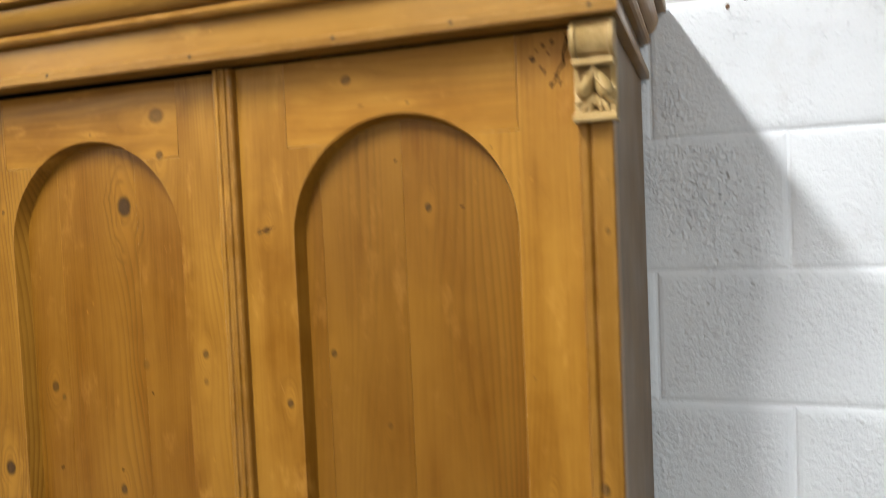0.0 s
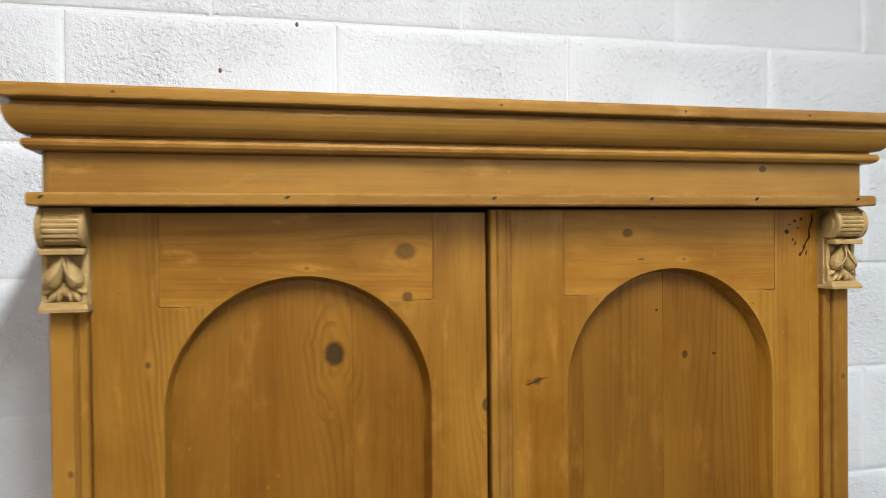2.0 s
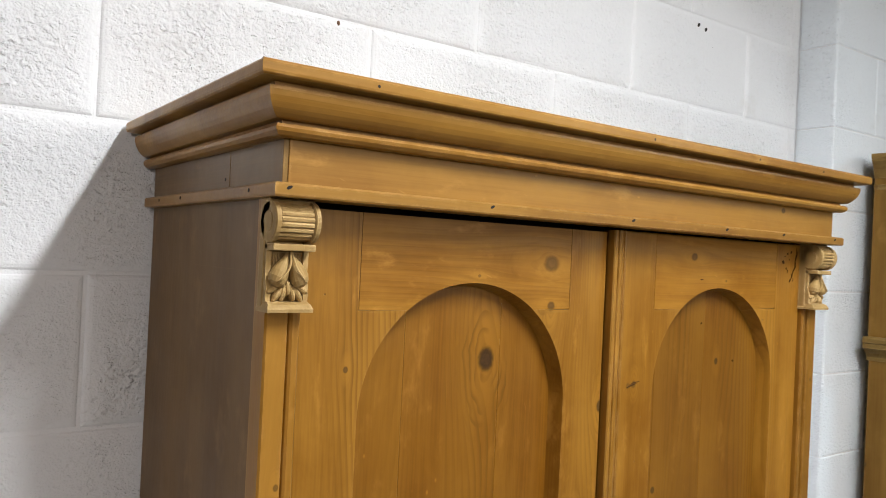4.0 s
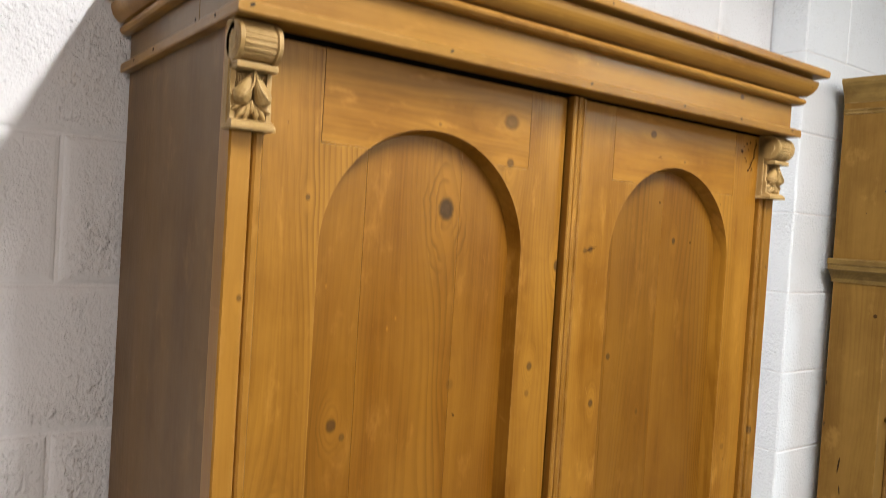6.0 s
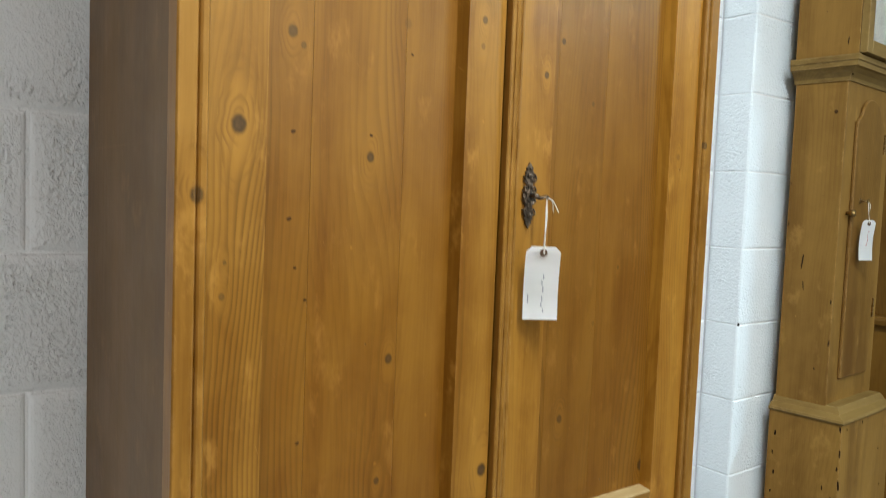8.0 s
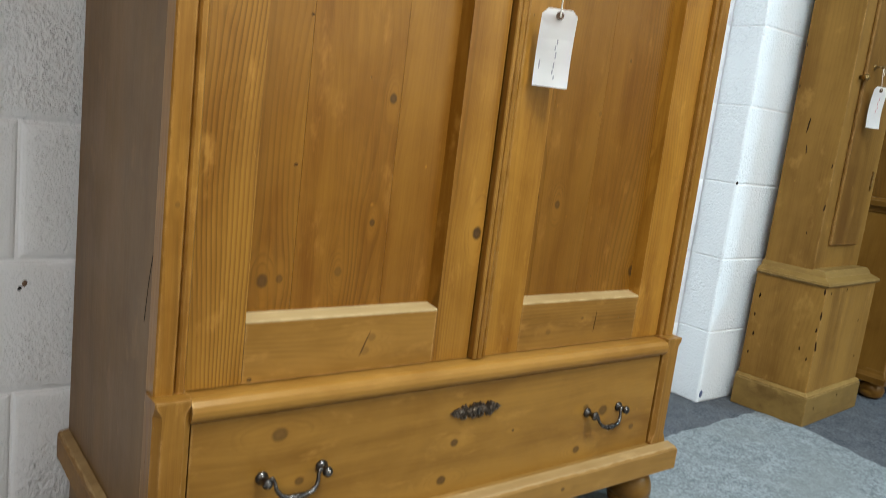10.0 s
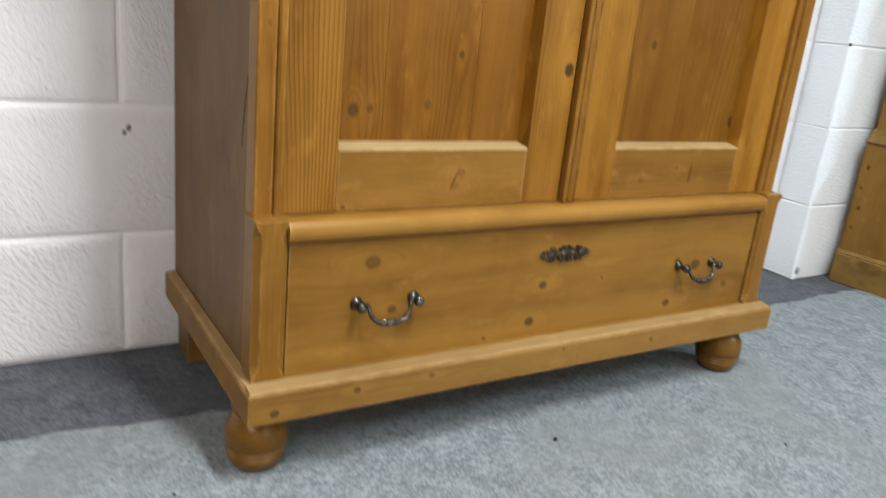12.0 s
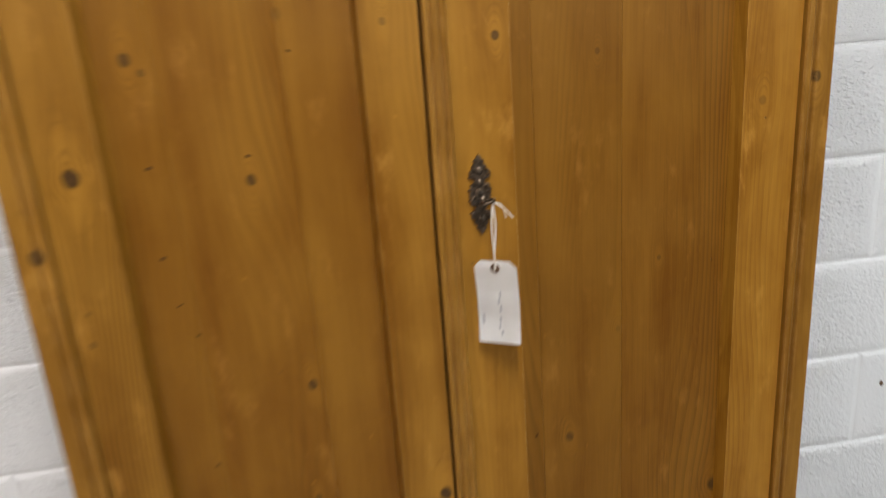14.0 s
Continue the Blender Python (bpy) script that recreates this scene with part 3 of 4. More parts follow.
for x in (-0.517, -0.264, -0.02, 0.19, 0.343, 0.502):
    hole = lathe([(0.0022, 0.0), (0.0022, -0.0006)], (0, -0.0487, 0), 8, None, "Y")
    bmesh.ops.transform(hole, matrix=Matrix.Translation((x, 0, 1.689)) @ Matrix.Rotation(-0.5, 4, "Y") @ Matrix.Diagonal((1.5, 1, 0.75, 1)), verts=hole.verts)
    part("nail_hole", hole, BLACK, wardrobe)
for y, z in ((0.02, 1.688), (0.13, 1.706), (0.26, 1.688), (0.36, 1.688)):
    part("nail_hole", lathe([(0.002, 0.0), (0.002, -0.0006)], (-BODY - (0.0137 if z < 1.69 else 0.0004), y, z), 8, None, "X"), BLACK, wardrobe)
for x in (-0.44, -0.02, 0.22, 0.40):
    part("nail_hole", lathe([(0.0016, 0.0), (0.0016, -0.0006)], (x, -0.0788, 1.7955), 8, None, "Y"), BLACK, wardrobe)
# Black strip stands in for the shade in the gap above the doors.
part("head_shade", box(-BODY + 0.02, BODY - 0.02, 0.012, 0.04, 1.66, 1.74), BLACK, wardrobe, "black strip for the shaded gap above the doors")

# pilasters beside the doors, each with a groove and a carved bracket on top
for side in (-1, 1):
    inner, outer = 0.4805, BODY + 0.002
    flat = bmesh.new()
    line = [(outer, 0.02), (outer, -0.009), (outer - 0.002, -0.0115), (0.4965, -0.0115), (0.4950, -0.0095), (0.4945, -0.005), (0.4930, -0.0045), (0.4915, -0.0075), (0.4890, -0.0095), (inner + 0.002, -0.0095), (inner, -0.007), (inner, 0.02)]
    low = [flat.verts.new((side * x, y, 0.381)) for x, y in line]
    high = [flat.verts.new((side * x, y, 1.680)) for x, y in line]
    flat.faces.new(low), flat.faces.new(high[::-1])
    for i in range(len(line)):
        j = (i + 1) % len(line)
        flat.faces.new((low[i], low[j], high[j], high[i]))
    part("pilaster", flat, PINE_POST, wardrobe, "grooved pine pilaster")
    # the bracket: fluted scroll, berry, leaves and foot
    cx = side * 0.4935
    top = box(cx - 0.027, cx + 0.027, -0.012, 0.0, 1.570, 1.680, 0.001)
    for s in (-1, 1):
        lathe([(0.0195, -0.0035), (0.0215, -0.0025), (0.0215, 0.0025), (0.0195, 0.0035)], (cx + s * 0.0235, -0.0215, 1.6565), 24, top, "X")
        lathe([(0.0105, -0.0042), (0.0105, 0.0042)], (cx + s * 0.0235, -0.0215, 1.6565), 20, top, "X")
        wing = [(-0.012, 1.575), (-0.019, 1.576), (-0.020, 1.588), (-0.016, 1.604), (-0.017, 1.622), (-0.018, 1.640), (-0.012, 1.660)]
        made = bmesh.new()
        faces = [[made.verts.new((cx + s * 0.0225 + d, y, z)) for y, z in wing] for d in (-0.003, 0.003)]
        made.faces.new(faces[0]), made.faces.new(faces[1][::-1])
        for i in range(len(wing)):
            j = (i + 1) % len(wing)
            made.faces.new((faces[0][i], faces[0][j], faces[1][j], faces[1][i]))
        joined(top, made)
    box(cx - 0.027, cx + 0.027, -0.024, -0.008, 1.6565, 1.680, 0.001, top)
    lathe([(0.0165, -0.020), (0.0165, 0.020)], (cx, -0.0215, 1.6565), 24, top, "X")
    for k in range(9):
        a = math.radians(-25 - 19 * k)
        rod([(cx - 0.0195, -0.0215 + 0.0168 * math.sin(a) * 1.0, 1.6565 + 0.0168 * math.cos(a)), (cx + 0.0195, -0.0215 + 0.0168 * math.sin(a), 1.6565 + 0.0168 * math.cos(a))], 0.0026, top, 6)
    box(cx - 0.0255, cx + 0.0255, -0.034, -0.008, 1.6275, 1.6345, 0.0015, top)
    for s in (-1, 1):
        drop = lathe([(0.0004, 0.0230), (0.0030, 0.0165), (0.0068, 0.0080), (0.0098, -0.0010), (0.0108, -0.0075), (0.0092, -0.0130), (0.0050, -0.0165), (0.0005, -0.0175)], (0, 0, 0), 18)
        bmesh.ops.transform(drop, matrix=Matrix.Translation((cx + s * 0.0098, -0.0212, 1.6070)) @ Matrix.Rotation(-s * 0.42, 4, "Y"), verts=drop.verts)
        joined(top, drop)
        rod(curved([(cx + s * 0.0005, -0.0262, 1.6270), (cx + s * 0.0040, -0.0318, 1.6110), (cx + s * 0.0140, -0.0322, 1.5990), (cx + s * 0.0205, -0.0240, 1.5950)], 5), 0.0012, top, 6)
        for dx, z, w, h, lean in ((0.0050, 1.5855, 0.0042, 0.0105, 16), (0.0120, 1.5835, 0.0042, 0.0105, 36), (0.0175, 1.5885, 0.0038, 0.0085, 62)):
            blob((cx + s * dx, -0.0172, z), (w, 0.0068, h), (-12, -s * lean, 0), top, 6)
        for k in range(4):
            rod([(cx + s * (0.0085 + 0.0034 * k), -0.0122, 1.6245), (cx + s * (0.0060 + 0.0034 * k), -0.0122, 1.6120)], 0.0014, top, 5)
    blob((cx, -0.0180, 1.5900), (0.0040, 0.0060, 0.0085), (-14, 0, 0), top, 6)
    lip = bmesh.new()
    rows = [[lip.verts.new((cx + sx * w, y, z)) for sx, y in ((-1, 0.0), (-1, f), (1, f), (1, 0.0))] for w, f, z in ((0.0275, -0.030, 1.5655), (0.0275, -0.0305, 1.5690), (0.0255, -0.027, 1.5735), (0.0245, -0.021, 1.5760))]
    for a, b in zip(rows, rows[1:]):
        for i in range(4):
            lip.faces.new((a[i], a[(i + 1) % 4], b[(i + 1) % 4], b[i]))
    lip.faces.new(rows[0][::-1]), lip.faces.new(rows[-1])
    joined(top, lip)
    for v in top.verts:
        v.co.x = side * 0.5015 + (v.co.x - cx) * 0.9
    part("bracket", top, PINE_CARVED, wardrobe, "pale carved bracket with fluted scroll, berry and leaves")


def arch(cx, half, spring, a0, a1, steps):
    return [(cx + half * math.cos(math.radians(a0 + (a1 - a0) * i / steps)), spring + half * math.sin(math.radians(a0 + (a1 - a0) * i / steps))) for i in range(steps + 1)]


def frame_piece(name, outline, reveal, material, door):
    """A piece of the door's frame, 24 mm thick. Points in reveal slope back to the panel."""
    made = bmesh.new()
    front = [made.verts.new((x, 0.0, z)) for x, z in outline]
    back = []
    for x, z in outline:
        dx, dz = reveal(x, z)
        back.append(made.verts.new((x + dx, 0.024, z + dz)))
    made.faces.new(front)
    for i in range(len(outline)):
        j = (i + 1) % len(outline)
        made.faces.new((front[j], front[i], back[i], back[j]))
    return part(name, made, material, door)


def make_door(x0, x1, p0, p1, wood, panel_wood, seams, top, label):
    """A door from x0 to x1 whose arched panel reaches from p0 to p1."""
    door = part("door", box(x0 + 0.004, x1 - 0.004, 0.030, 0.040, DOOR_LOW + 0.004, top - 0.004), PINE_SIDE_SHADED, wardrobe, label)
    cx, half = (p0 + p1) / 2, (p1 - p0) / 2
    spring, joint, low = 1.598 - half, 1.565, 0.466
    cut = math.degrees(math.asin((joint - spring) / half))

    def slope(x, z):
        if z < low - 0.001 or z > 1.66 or min(abs(x - x0), abs(x - x1)) < 0.02:
            return 0, 0
        if z <= spring:
            return (0.006 if x < cx else -0.006), (0.005 if z < low + 0.002 else 0)
        r = math.hypot(x - cx, z - spring)
        if r > half + 0.003:
            return 0, 0
        return -0.006 * (x - cx) / r, -0.006 * (z - spring) / r

    left = [(x0, DOOR_LOW), (p0, DOOR_LOW), (p0, low)] + arch(cx, half, spring, 180, 180 - cut, 12) + [(p0 - 0.004, joint), (p0 - 0.004, top), (x0, top)]
    right = [(x1, DOOR_LOW), (p1, DOOR_LOW), (p1, low)] + arch(cx, half, spring, 0, cut, 12) + [(p1 + 0.004, joint), (p1 + 0.004, top), (x1, top)]
    frame_piece("stile", left, slope, wood, door)
    frame_piece("stile", right[::-1], slope, wood, door)
    gap = 0.0007
    frame_piece("top_rail", [(p0 - 0.004 + gap, joint + gap)] + arch(cx, half, spring, 180 - cut, cut, 22) + [(p1 + 0.004 - gap, joint + gap), (p1 + 0.004 - gap, top), (p0 - 0.004 + gap, top)], slope, PINE_RAIL_TOP, door)
    made = bmesh.new()
    section = [(0.0, DOOR_LOW), (0.0, low - 0.001), (0.0015, low), (0.024, low + 0.006), (0.024, DOOR_LOW)]
    ends = [[made.verts.new((x, y, z)) for y, z in section] for x in (p0 + gap, p1 - gap)]
    made.faces.new(ends[0]), made.faces.new(ends[1][::-1])
    for i in range(len(section)):
        j = (i + 1) % len(section)
        made.faces.new((ends[0][i], ends[0][j], ends[1][j], ends[1][i]))
    part("bottom_rail", made, PINE_RAIL, door)
    # Strip over the ledge: worn wood, paled further for light from above.
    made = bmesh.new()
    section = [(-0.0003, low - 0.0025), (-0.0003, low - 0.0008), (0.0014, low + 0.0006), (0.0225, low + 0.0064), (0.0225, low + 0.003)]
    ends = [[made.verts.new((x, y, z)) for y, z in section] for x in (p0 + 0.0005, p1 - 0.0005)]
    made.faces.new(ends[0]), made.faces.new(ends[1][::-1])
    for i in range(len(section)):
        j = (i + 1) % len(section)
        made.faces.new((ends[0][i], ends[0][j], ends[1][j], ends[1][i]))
    part("worn_edge", made, PINE_WORN_LIT, door, "worn top edge of the rail, paled as if lit from above")
    marks = [p0 - 0.015, *seams, p1 + 0.015]
    for a, b in zip(marks, marks[1:]):
        part("panel_plank", box(a + 0.0001, b - 0.0001, 0.0225, 0.030, low - 0.012, 1.612, 0.0003, None, 1), panel_wood, door)
    return door


door_left = make_door(-0.479, -0.0168, -0.4035, -0.0885, PINE_DOOR_L, PINE_PANEL_L, (-0.331, -0.184), 1.6735, "arched pine door with a large knot in its panel")
door_right = make_door(-0.0105, 0.4793, 0.0935, 0.4030, PINE_DOOR_R, PINE_PANEL_R, (0.125, 0.245), 1.6775, "arched pine door with a dark keyhole plate")

# two old knife scars beside the reeded strip
for xa, za, xb, zb, r in ((0.036, 1.4515, 0.060, 1.4575, 0.0011), (0.044, 1.4565, 0.066, 1.4600, 0.0009), (0.196, 1.6105, 0.206, 1.6110, 0.0009)):
    scar = rod([(xa, -0.0001, za), ((xa + xb) / 2, -0.0003, (za + zb) / 2 + 0.0006), (xb, -0.0001, zb)], r, None, 5, [0.0002, r, 0.0002])
    part("scar", scar, BROWN_SPLIT, door_right, "short dark knife scar")

# pin knots in the panels
for owner, x, z, r in ((door_left, -0.360, 0.979, 0.0030), (door_left, -0.357, 1.094, 0.0030), (door_left, -0.238, 1.098, 0.0024), (door_left, -0.350, 0.914, 0.0021), (door_left, -0.334, 0.870, 0.0021),
                       (door_left, -0.340, 0.674, 0.0025), (door_left, -0.173, 1.219, 0.0021), (door_right, 0.325, 1.476, 0.0023), (door_right, 0.236, 1.540, 0.0019), (door_right, 0.115, 0.645, 0.0024)):
    part("pin_knot", blob((x, 0.0225, z), (0.8 * r, 0.0003, 1.3 * r), (0, 300 * x, 0), None, 6), BROWN_SPLIT, owner)

# the broken, worm-eaten corner beside the bracket
flaw = rod([(0.467, 0.0, 1.672), (0.4685, -0.0002, 1.662), (0.4635, -0.0003, 1.649), (0.4640, -0.0003, 1.638), (0.4575, -0.0003, 1.630), (0.4555, -0.0002, 1.623), (0.4485, 0.0, 1.611)], 0.001, None, 5, [0.0004, 0.0014, 0.0010, 0.0016, 0.0009, 0.0013, 0.0004])
part("split", flaw, DARK_NICK, door_right, "jagged dark split in a worm-eaten corner")
for x, z, w, h, lean in ((0.427, 1.646, 0.0042, 0.0032, 20), (0.451, 1.664, 0.0030, 0.0020, -35), (0.440, 1.661, 0.0026, 0.0022, 10), (0.441, 1.630, 0.0015, 0.0034, 15), (0.437, 1.635, 0.0018, 0.0022, 0),
                         (0.449, 1.614, 0.0036, 0.0022, -50), (0.455, 1.6245, 0.0028, 0.0020, 30), (0.459, 1.616, 0.0014, 0.0042, 10), (0.446, 1.651, 0.0018, 0.0014, 40), (0.432, 1.656, 0.0016, 0.0012, 0)):
    part("worm_hole", blob((x, 0.0, z), (w, 0.0004, h), (0, lean, 0), None, 5), BROWN_SPLIT, door_right)

for owner, x, lean in ((door_left, -0.208, -0.016), (door_right, 0.287, -0.003)):
    split = rod([(x, -0.0001, 0.441), (x + 0.3 * lean, -0.0002, 0.429), (x + 0.7 * lean, -0.0003, 0.414), (x + lean, -0.0001, 0.402)], 0.0009, None, 5, [0.0002, 0.0007, 0.0010, 0.0002])
    part("split", split, BROWN_SPLIT, owner, "short dark split in the bottom rail")

# the reeded strip on the meeting edge
reed = bmesh.new()
line = [(-0.0140, 0.0), (-0.0140, -0.011), (-0.0125, -0.0128), (-0.0095, -0.0132), (-0.0070, -0.0125), (-0.0062, -0.0098), (-0.0045, -0.0096), (-0.0035, -0.0120), (0.0005, -0.0136), (0.0045, -0.0125), (0.0058, -0.0096), (0.0078, -0.0092), (0.0088, -0.0108), (0.0120, -0.0112), (0.0145, -0.0085), (0.0158, -0.0030), (0.0160, 0.0)]
low = [reed.verts.new((x, y, 0.381)) for x, y in line]
high = [reed.verts.new((x, y, 1.6765)) for x, y in line]
reed.faces.new(low), reed.faces.new(high[::-1])
for i in range(len(line)):
    j = (i + 1) % len(line)
    reed.faces.new((low[i], low[j], high[j], high[i]))
part("cover_strip", reed, PINE_POST, door_right, "reeded strip down the meeting edge")


def scalloped(length, width):
    """The outline of a pierced keyhole plate, long in z: pointed ends, leaf tips down both sides."""
    half = ((0.0, 0.80), (0.05, 0.92), (0.09, 0.66), (0.13, 1.0), (0.19, 0.58), (0.25, 0.78), (0.30, 0.42), (0.38, 0.46), (0.44, 0.92), (0.50, 0.56), (0.56, 0.86), (0.62, 0.46), (0.70, 0.60), (0.77, 0.34), (0.83, 0.44), (0.90, 0.20))
    right = [(0.5 * width * w, 0.5 * length * z) for z, w in half]
    upper = right + [(0.0, 0.5 * length)] + [(-x, z) for x, z in right[::-1]]
    return upper + [(-x, -z) for x, z in upper[1:-1]]


def keyhole_plate(cx, cz, face, length, width, upright, parent):
    outline = scalloped(length, width)
    plate = prism(outline, -0.0030, 0.0)
    for sz in (-0.30, -0.15, 0.15, 0.30):
        blob((0, -0.0035, sz * length), (width * 0.16, 0.0028, length * 0.055), (0, 0, 0), plate, 6)
    blob((0, -0.0035, 0), (width * 0.22, 0.0032, length * 0.10), (0, 0, 0), plate, 8)
    for sz in (-0.40, 0.40):
        blob((0, -0.004, sz * length), (0.0022, 0.0018, 0.0022), (0, 0, 0), plate, 6)
    for sx in (-1, 1):
        for sz in (-0.26, -0.08, 0.08, 0.26):
            rod(curved([(sx * width * 0.16, -0.003, sz * length - 0.006), (sx * width * 0.38, -0.005, sz * length - 0.001), (sx * width * 0.30, -0.004, sz * length + 0.006), (sx * width * 0.18, -0.003, sz * length + 0.002)], 4), 0.0013, plate, 5)
    turn = Matrix.Identity(4) if upright else Matrix.Rotation(math.pi / 2, 4, "Y")
    bmesh.ops.transform(plate, matrix=Matrix.Translation((cx, face, cz)) @ turn, verts=plate.verts)
    made = part("keyhole_plate", plate, BRONZE, parent, "ornate dark bronze keyhole plate")
    hole = prism([(0.0022 * math.cos(a), 0.0035 + 0.0022 * math.sin(a)) for a in np.linspace(-0.9, math.pi + 0.9, 10)] + [(-0.0014, -0.006), (0.0014, -0.006)], -0.0007, 0.0)
    bmesh.ops.transform(hole, matrix=Matrix.Translation((cx, face - 0.0065, cz)), verts=hole.verts)
    part("keyhole", hole, BLACK, parent)
    return made


keyhole_plate(0.0455, 1.024, 0.0, 0.106, 0.032, True, door_right)
key = rod([(0.0455, -0.004, 1.023), (0.0455, -0.024, 1.023)], 0.0034, None, 10)
lathe([(0.0046, -0.001), (0.0046, 0.002)], (0.0455, -0.021, 1.023), 12, key, "Y")
rod([(0.0455 + 0.0085 * math.cos(a) + 0.003, -0.031 - 0.008 * math.sin(a), 1.0215 + 0.006 * math.cos(a) * 0.3) for a in np.linspace(0, 2 * math.pi, 18)], 0.0020, key, 6)
part("key", key, BRONZE, door_right, "old iron key in the lock", True)

# the drawer
drawer = part("drawer", box(-0.4745, 0.4745, -0.0225, 0.0, 0.150, 0.3438, 0.0012), PINE_DRAWER, wardrobe, "wide knotty pine drawer front")
keyhole_plate(-0.002, 0.297, -0.0225, 0.108, 0.029, False, drawer)


def bail_handle(xa, xb, z, face, parent):
    mid = (xa + xb) / 2
    for x in (xa, xb):
        post = lathe([(0.0092, 0.0), (0.0095, -0.0025), (0.0062, -0.0045), (0.0044, -0.007), (0.0040, -0.013), (0.0062, -0.0155), (0.0078, -0.019), (0.0070, -0.023), (0.0036, -0.0258), (0.0006, -0.0265)], (x, face, z), 16, None, "Y")
        part("handle_post", post, STEEL, parent, "turned steel handle post", True)
    y = face - 0.014
    line = curved([(xa + 0.003, y, z), (xa + 0.009, y - 0.001, z + 0.0035), (xa + 0.0125, y - 0.003, z - 0.003), (xa + 0.0145, y - 0.006, z - 0.012), (xa + 0.021, y - 0.009, z - 0.020), (xa + 0.031, y - 0.010, z - 0.0242), (mid, y - 0.0105, z - 0.0255),
                   (xb - 0.031, y - 0.010, z - 0.0242), (xb - 0.021, y - 0.009, z - 0.020), (xb - 0.0145, y - 0.006, z - 0.012), (xb - 0.0125, y - 0.003, z - 0.003), (xb - 0.009, y - 0.001, z + 0.0035), (xb - 0.003, y, z)], 6)
    radii = [0.0026 + 0.0024 * max(0, 1 - abs(p.x - mid) / 0.034) for p in line]
    bail = rod(line, 0.003, None, 10, radii)
    for d in (-0.006, -0.002, 0.002, 0.006):
        lathe([(0.0036, -0.0012), (0.0052, -0.0006), (0.0052, 0.0006), (0.0036, 0.0012)], (mid + d, y - 0.0105, z - 0.0255), 14, bail, "X")
    part("handle_bail", bail, STEEL, parent, "curved steel drop handle", True)


bail_handle(-0.373, -0.282, 0.2515, -0.0225, drawer)
bail_handle(0.277, 0.366, 0.2515, -0.0225, drawer)

# half-round rail above the drawer, corner posts, base
rail = bmesh.new()
line = [(0.0, 0.347), (-0.026, 0.347), (-0.0315, 0.350), (-0.0350, 0.356), (-0.0358, 0.363), (-0.0340, 0.370), (-0.0290, 0.3755), (-0.021, 0.378), (0.02, 0.378)]
ends = [[rail.verts.new((x, y, z)) for y, z in line] for x in (-0.4785, 0.4785)]
rail.faces.new(ends[0]), rail.faces.new(ends[1][::-1])
for i in range(len(line)):
    j = (i + 1) % len(line)
    rail.faces.new((ends[0][i], ends[0][j], ends[1][j], ends[1][i]))
part("half_round_rail", rail, PINE_CORNICE, wardrobe)
for side in (-1, 1):
    def ring(inset, z):
        pts = [(0.4775, 0.01), (0.4775, -0.026), (0.4775 + inset, -0.033), (0.5235 - inset, -0.033), (0.5235, -0.033 + inset), (0.5235, 0.01)]
        return [(side * x, y, z) for x, y in pts]
    made = bmesh.new()
    rows = [[made.verts.new(p) for p in ring(i, z)] for i, z in ((0.001, 0.1555), (0.001, 0.162), (0.009, 0.178), (0.009, 0.362), (0.002, 0.374), (0.002, 0.381))]
    for a, b in zip(rows, rows[1:]):
        for i in range(6):
            made.faces.new((a[i], a[(i + 1) % 6], b[(i + 1) % 6], b[i]))
    made.faces.new(rows[0][::-1]), made.faces.new(rows[-1])
    part("corner_post", made, PINE_CORNER, wardrobe, "chamfered pine corner post")
BASE = [(-0.05, 0.105), (0.014, 0.105), (0.017, 0.108), (0.017, 0.148), (0.014, 0.153), (-0.002, 0.1565), (-0.05, 0.1565)]
part("base_moulding", moulding(BASE, -BODY, BODY, -0.042, BACK), PINE_BASE, wardrobe, "plain thick pine base board")
# Base top strips: real wear, with the light from above painted in.
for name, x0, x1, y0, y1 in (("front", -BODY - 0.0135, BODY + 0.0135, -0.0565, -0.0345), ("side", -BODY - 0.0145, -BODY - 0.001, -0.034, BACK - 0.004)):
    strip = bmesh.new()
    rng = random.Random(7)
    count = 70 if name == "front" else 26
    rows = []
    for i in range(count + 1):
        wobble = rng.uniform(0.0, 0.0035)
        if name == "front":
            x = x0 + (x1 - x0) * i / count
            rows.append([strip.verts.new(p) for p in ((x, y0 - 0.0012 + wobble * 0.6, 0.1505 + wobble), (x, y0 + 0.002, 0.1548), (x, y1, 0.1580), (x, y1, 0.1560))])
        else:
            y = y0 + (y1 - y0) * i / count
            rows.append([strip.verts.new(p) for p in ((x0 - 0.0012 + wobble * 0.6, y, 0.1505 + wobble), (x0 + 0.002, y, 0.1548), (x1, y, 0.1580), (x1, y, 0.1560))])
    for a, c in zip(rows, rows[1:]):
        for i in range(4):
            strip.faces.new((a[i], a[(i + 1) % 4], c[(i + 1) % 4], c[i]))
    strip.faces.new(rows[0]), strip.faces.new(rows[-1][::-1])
    part("worn_edge", strip, PINE_WORN_LIT_TOP, wardrobe, "worn top edge of the base, paled as if lit from above")
part("bottom_board", box(-BODY + 0.05, BODY - 0.05, 0.01, BACK - 0.02, 0.125, 0.145), PINE_SIDE_SHADED, wardrobe)
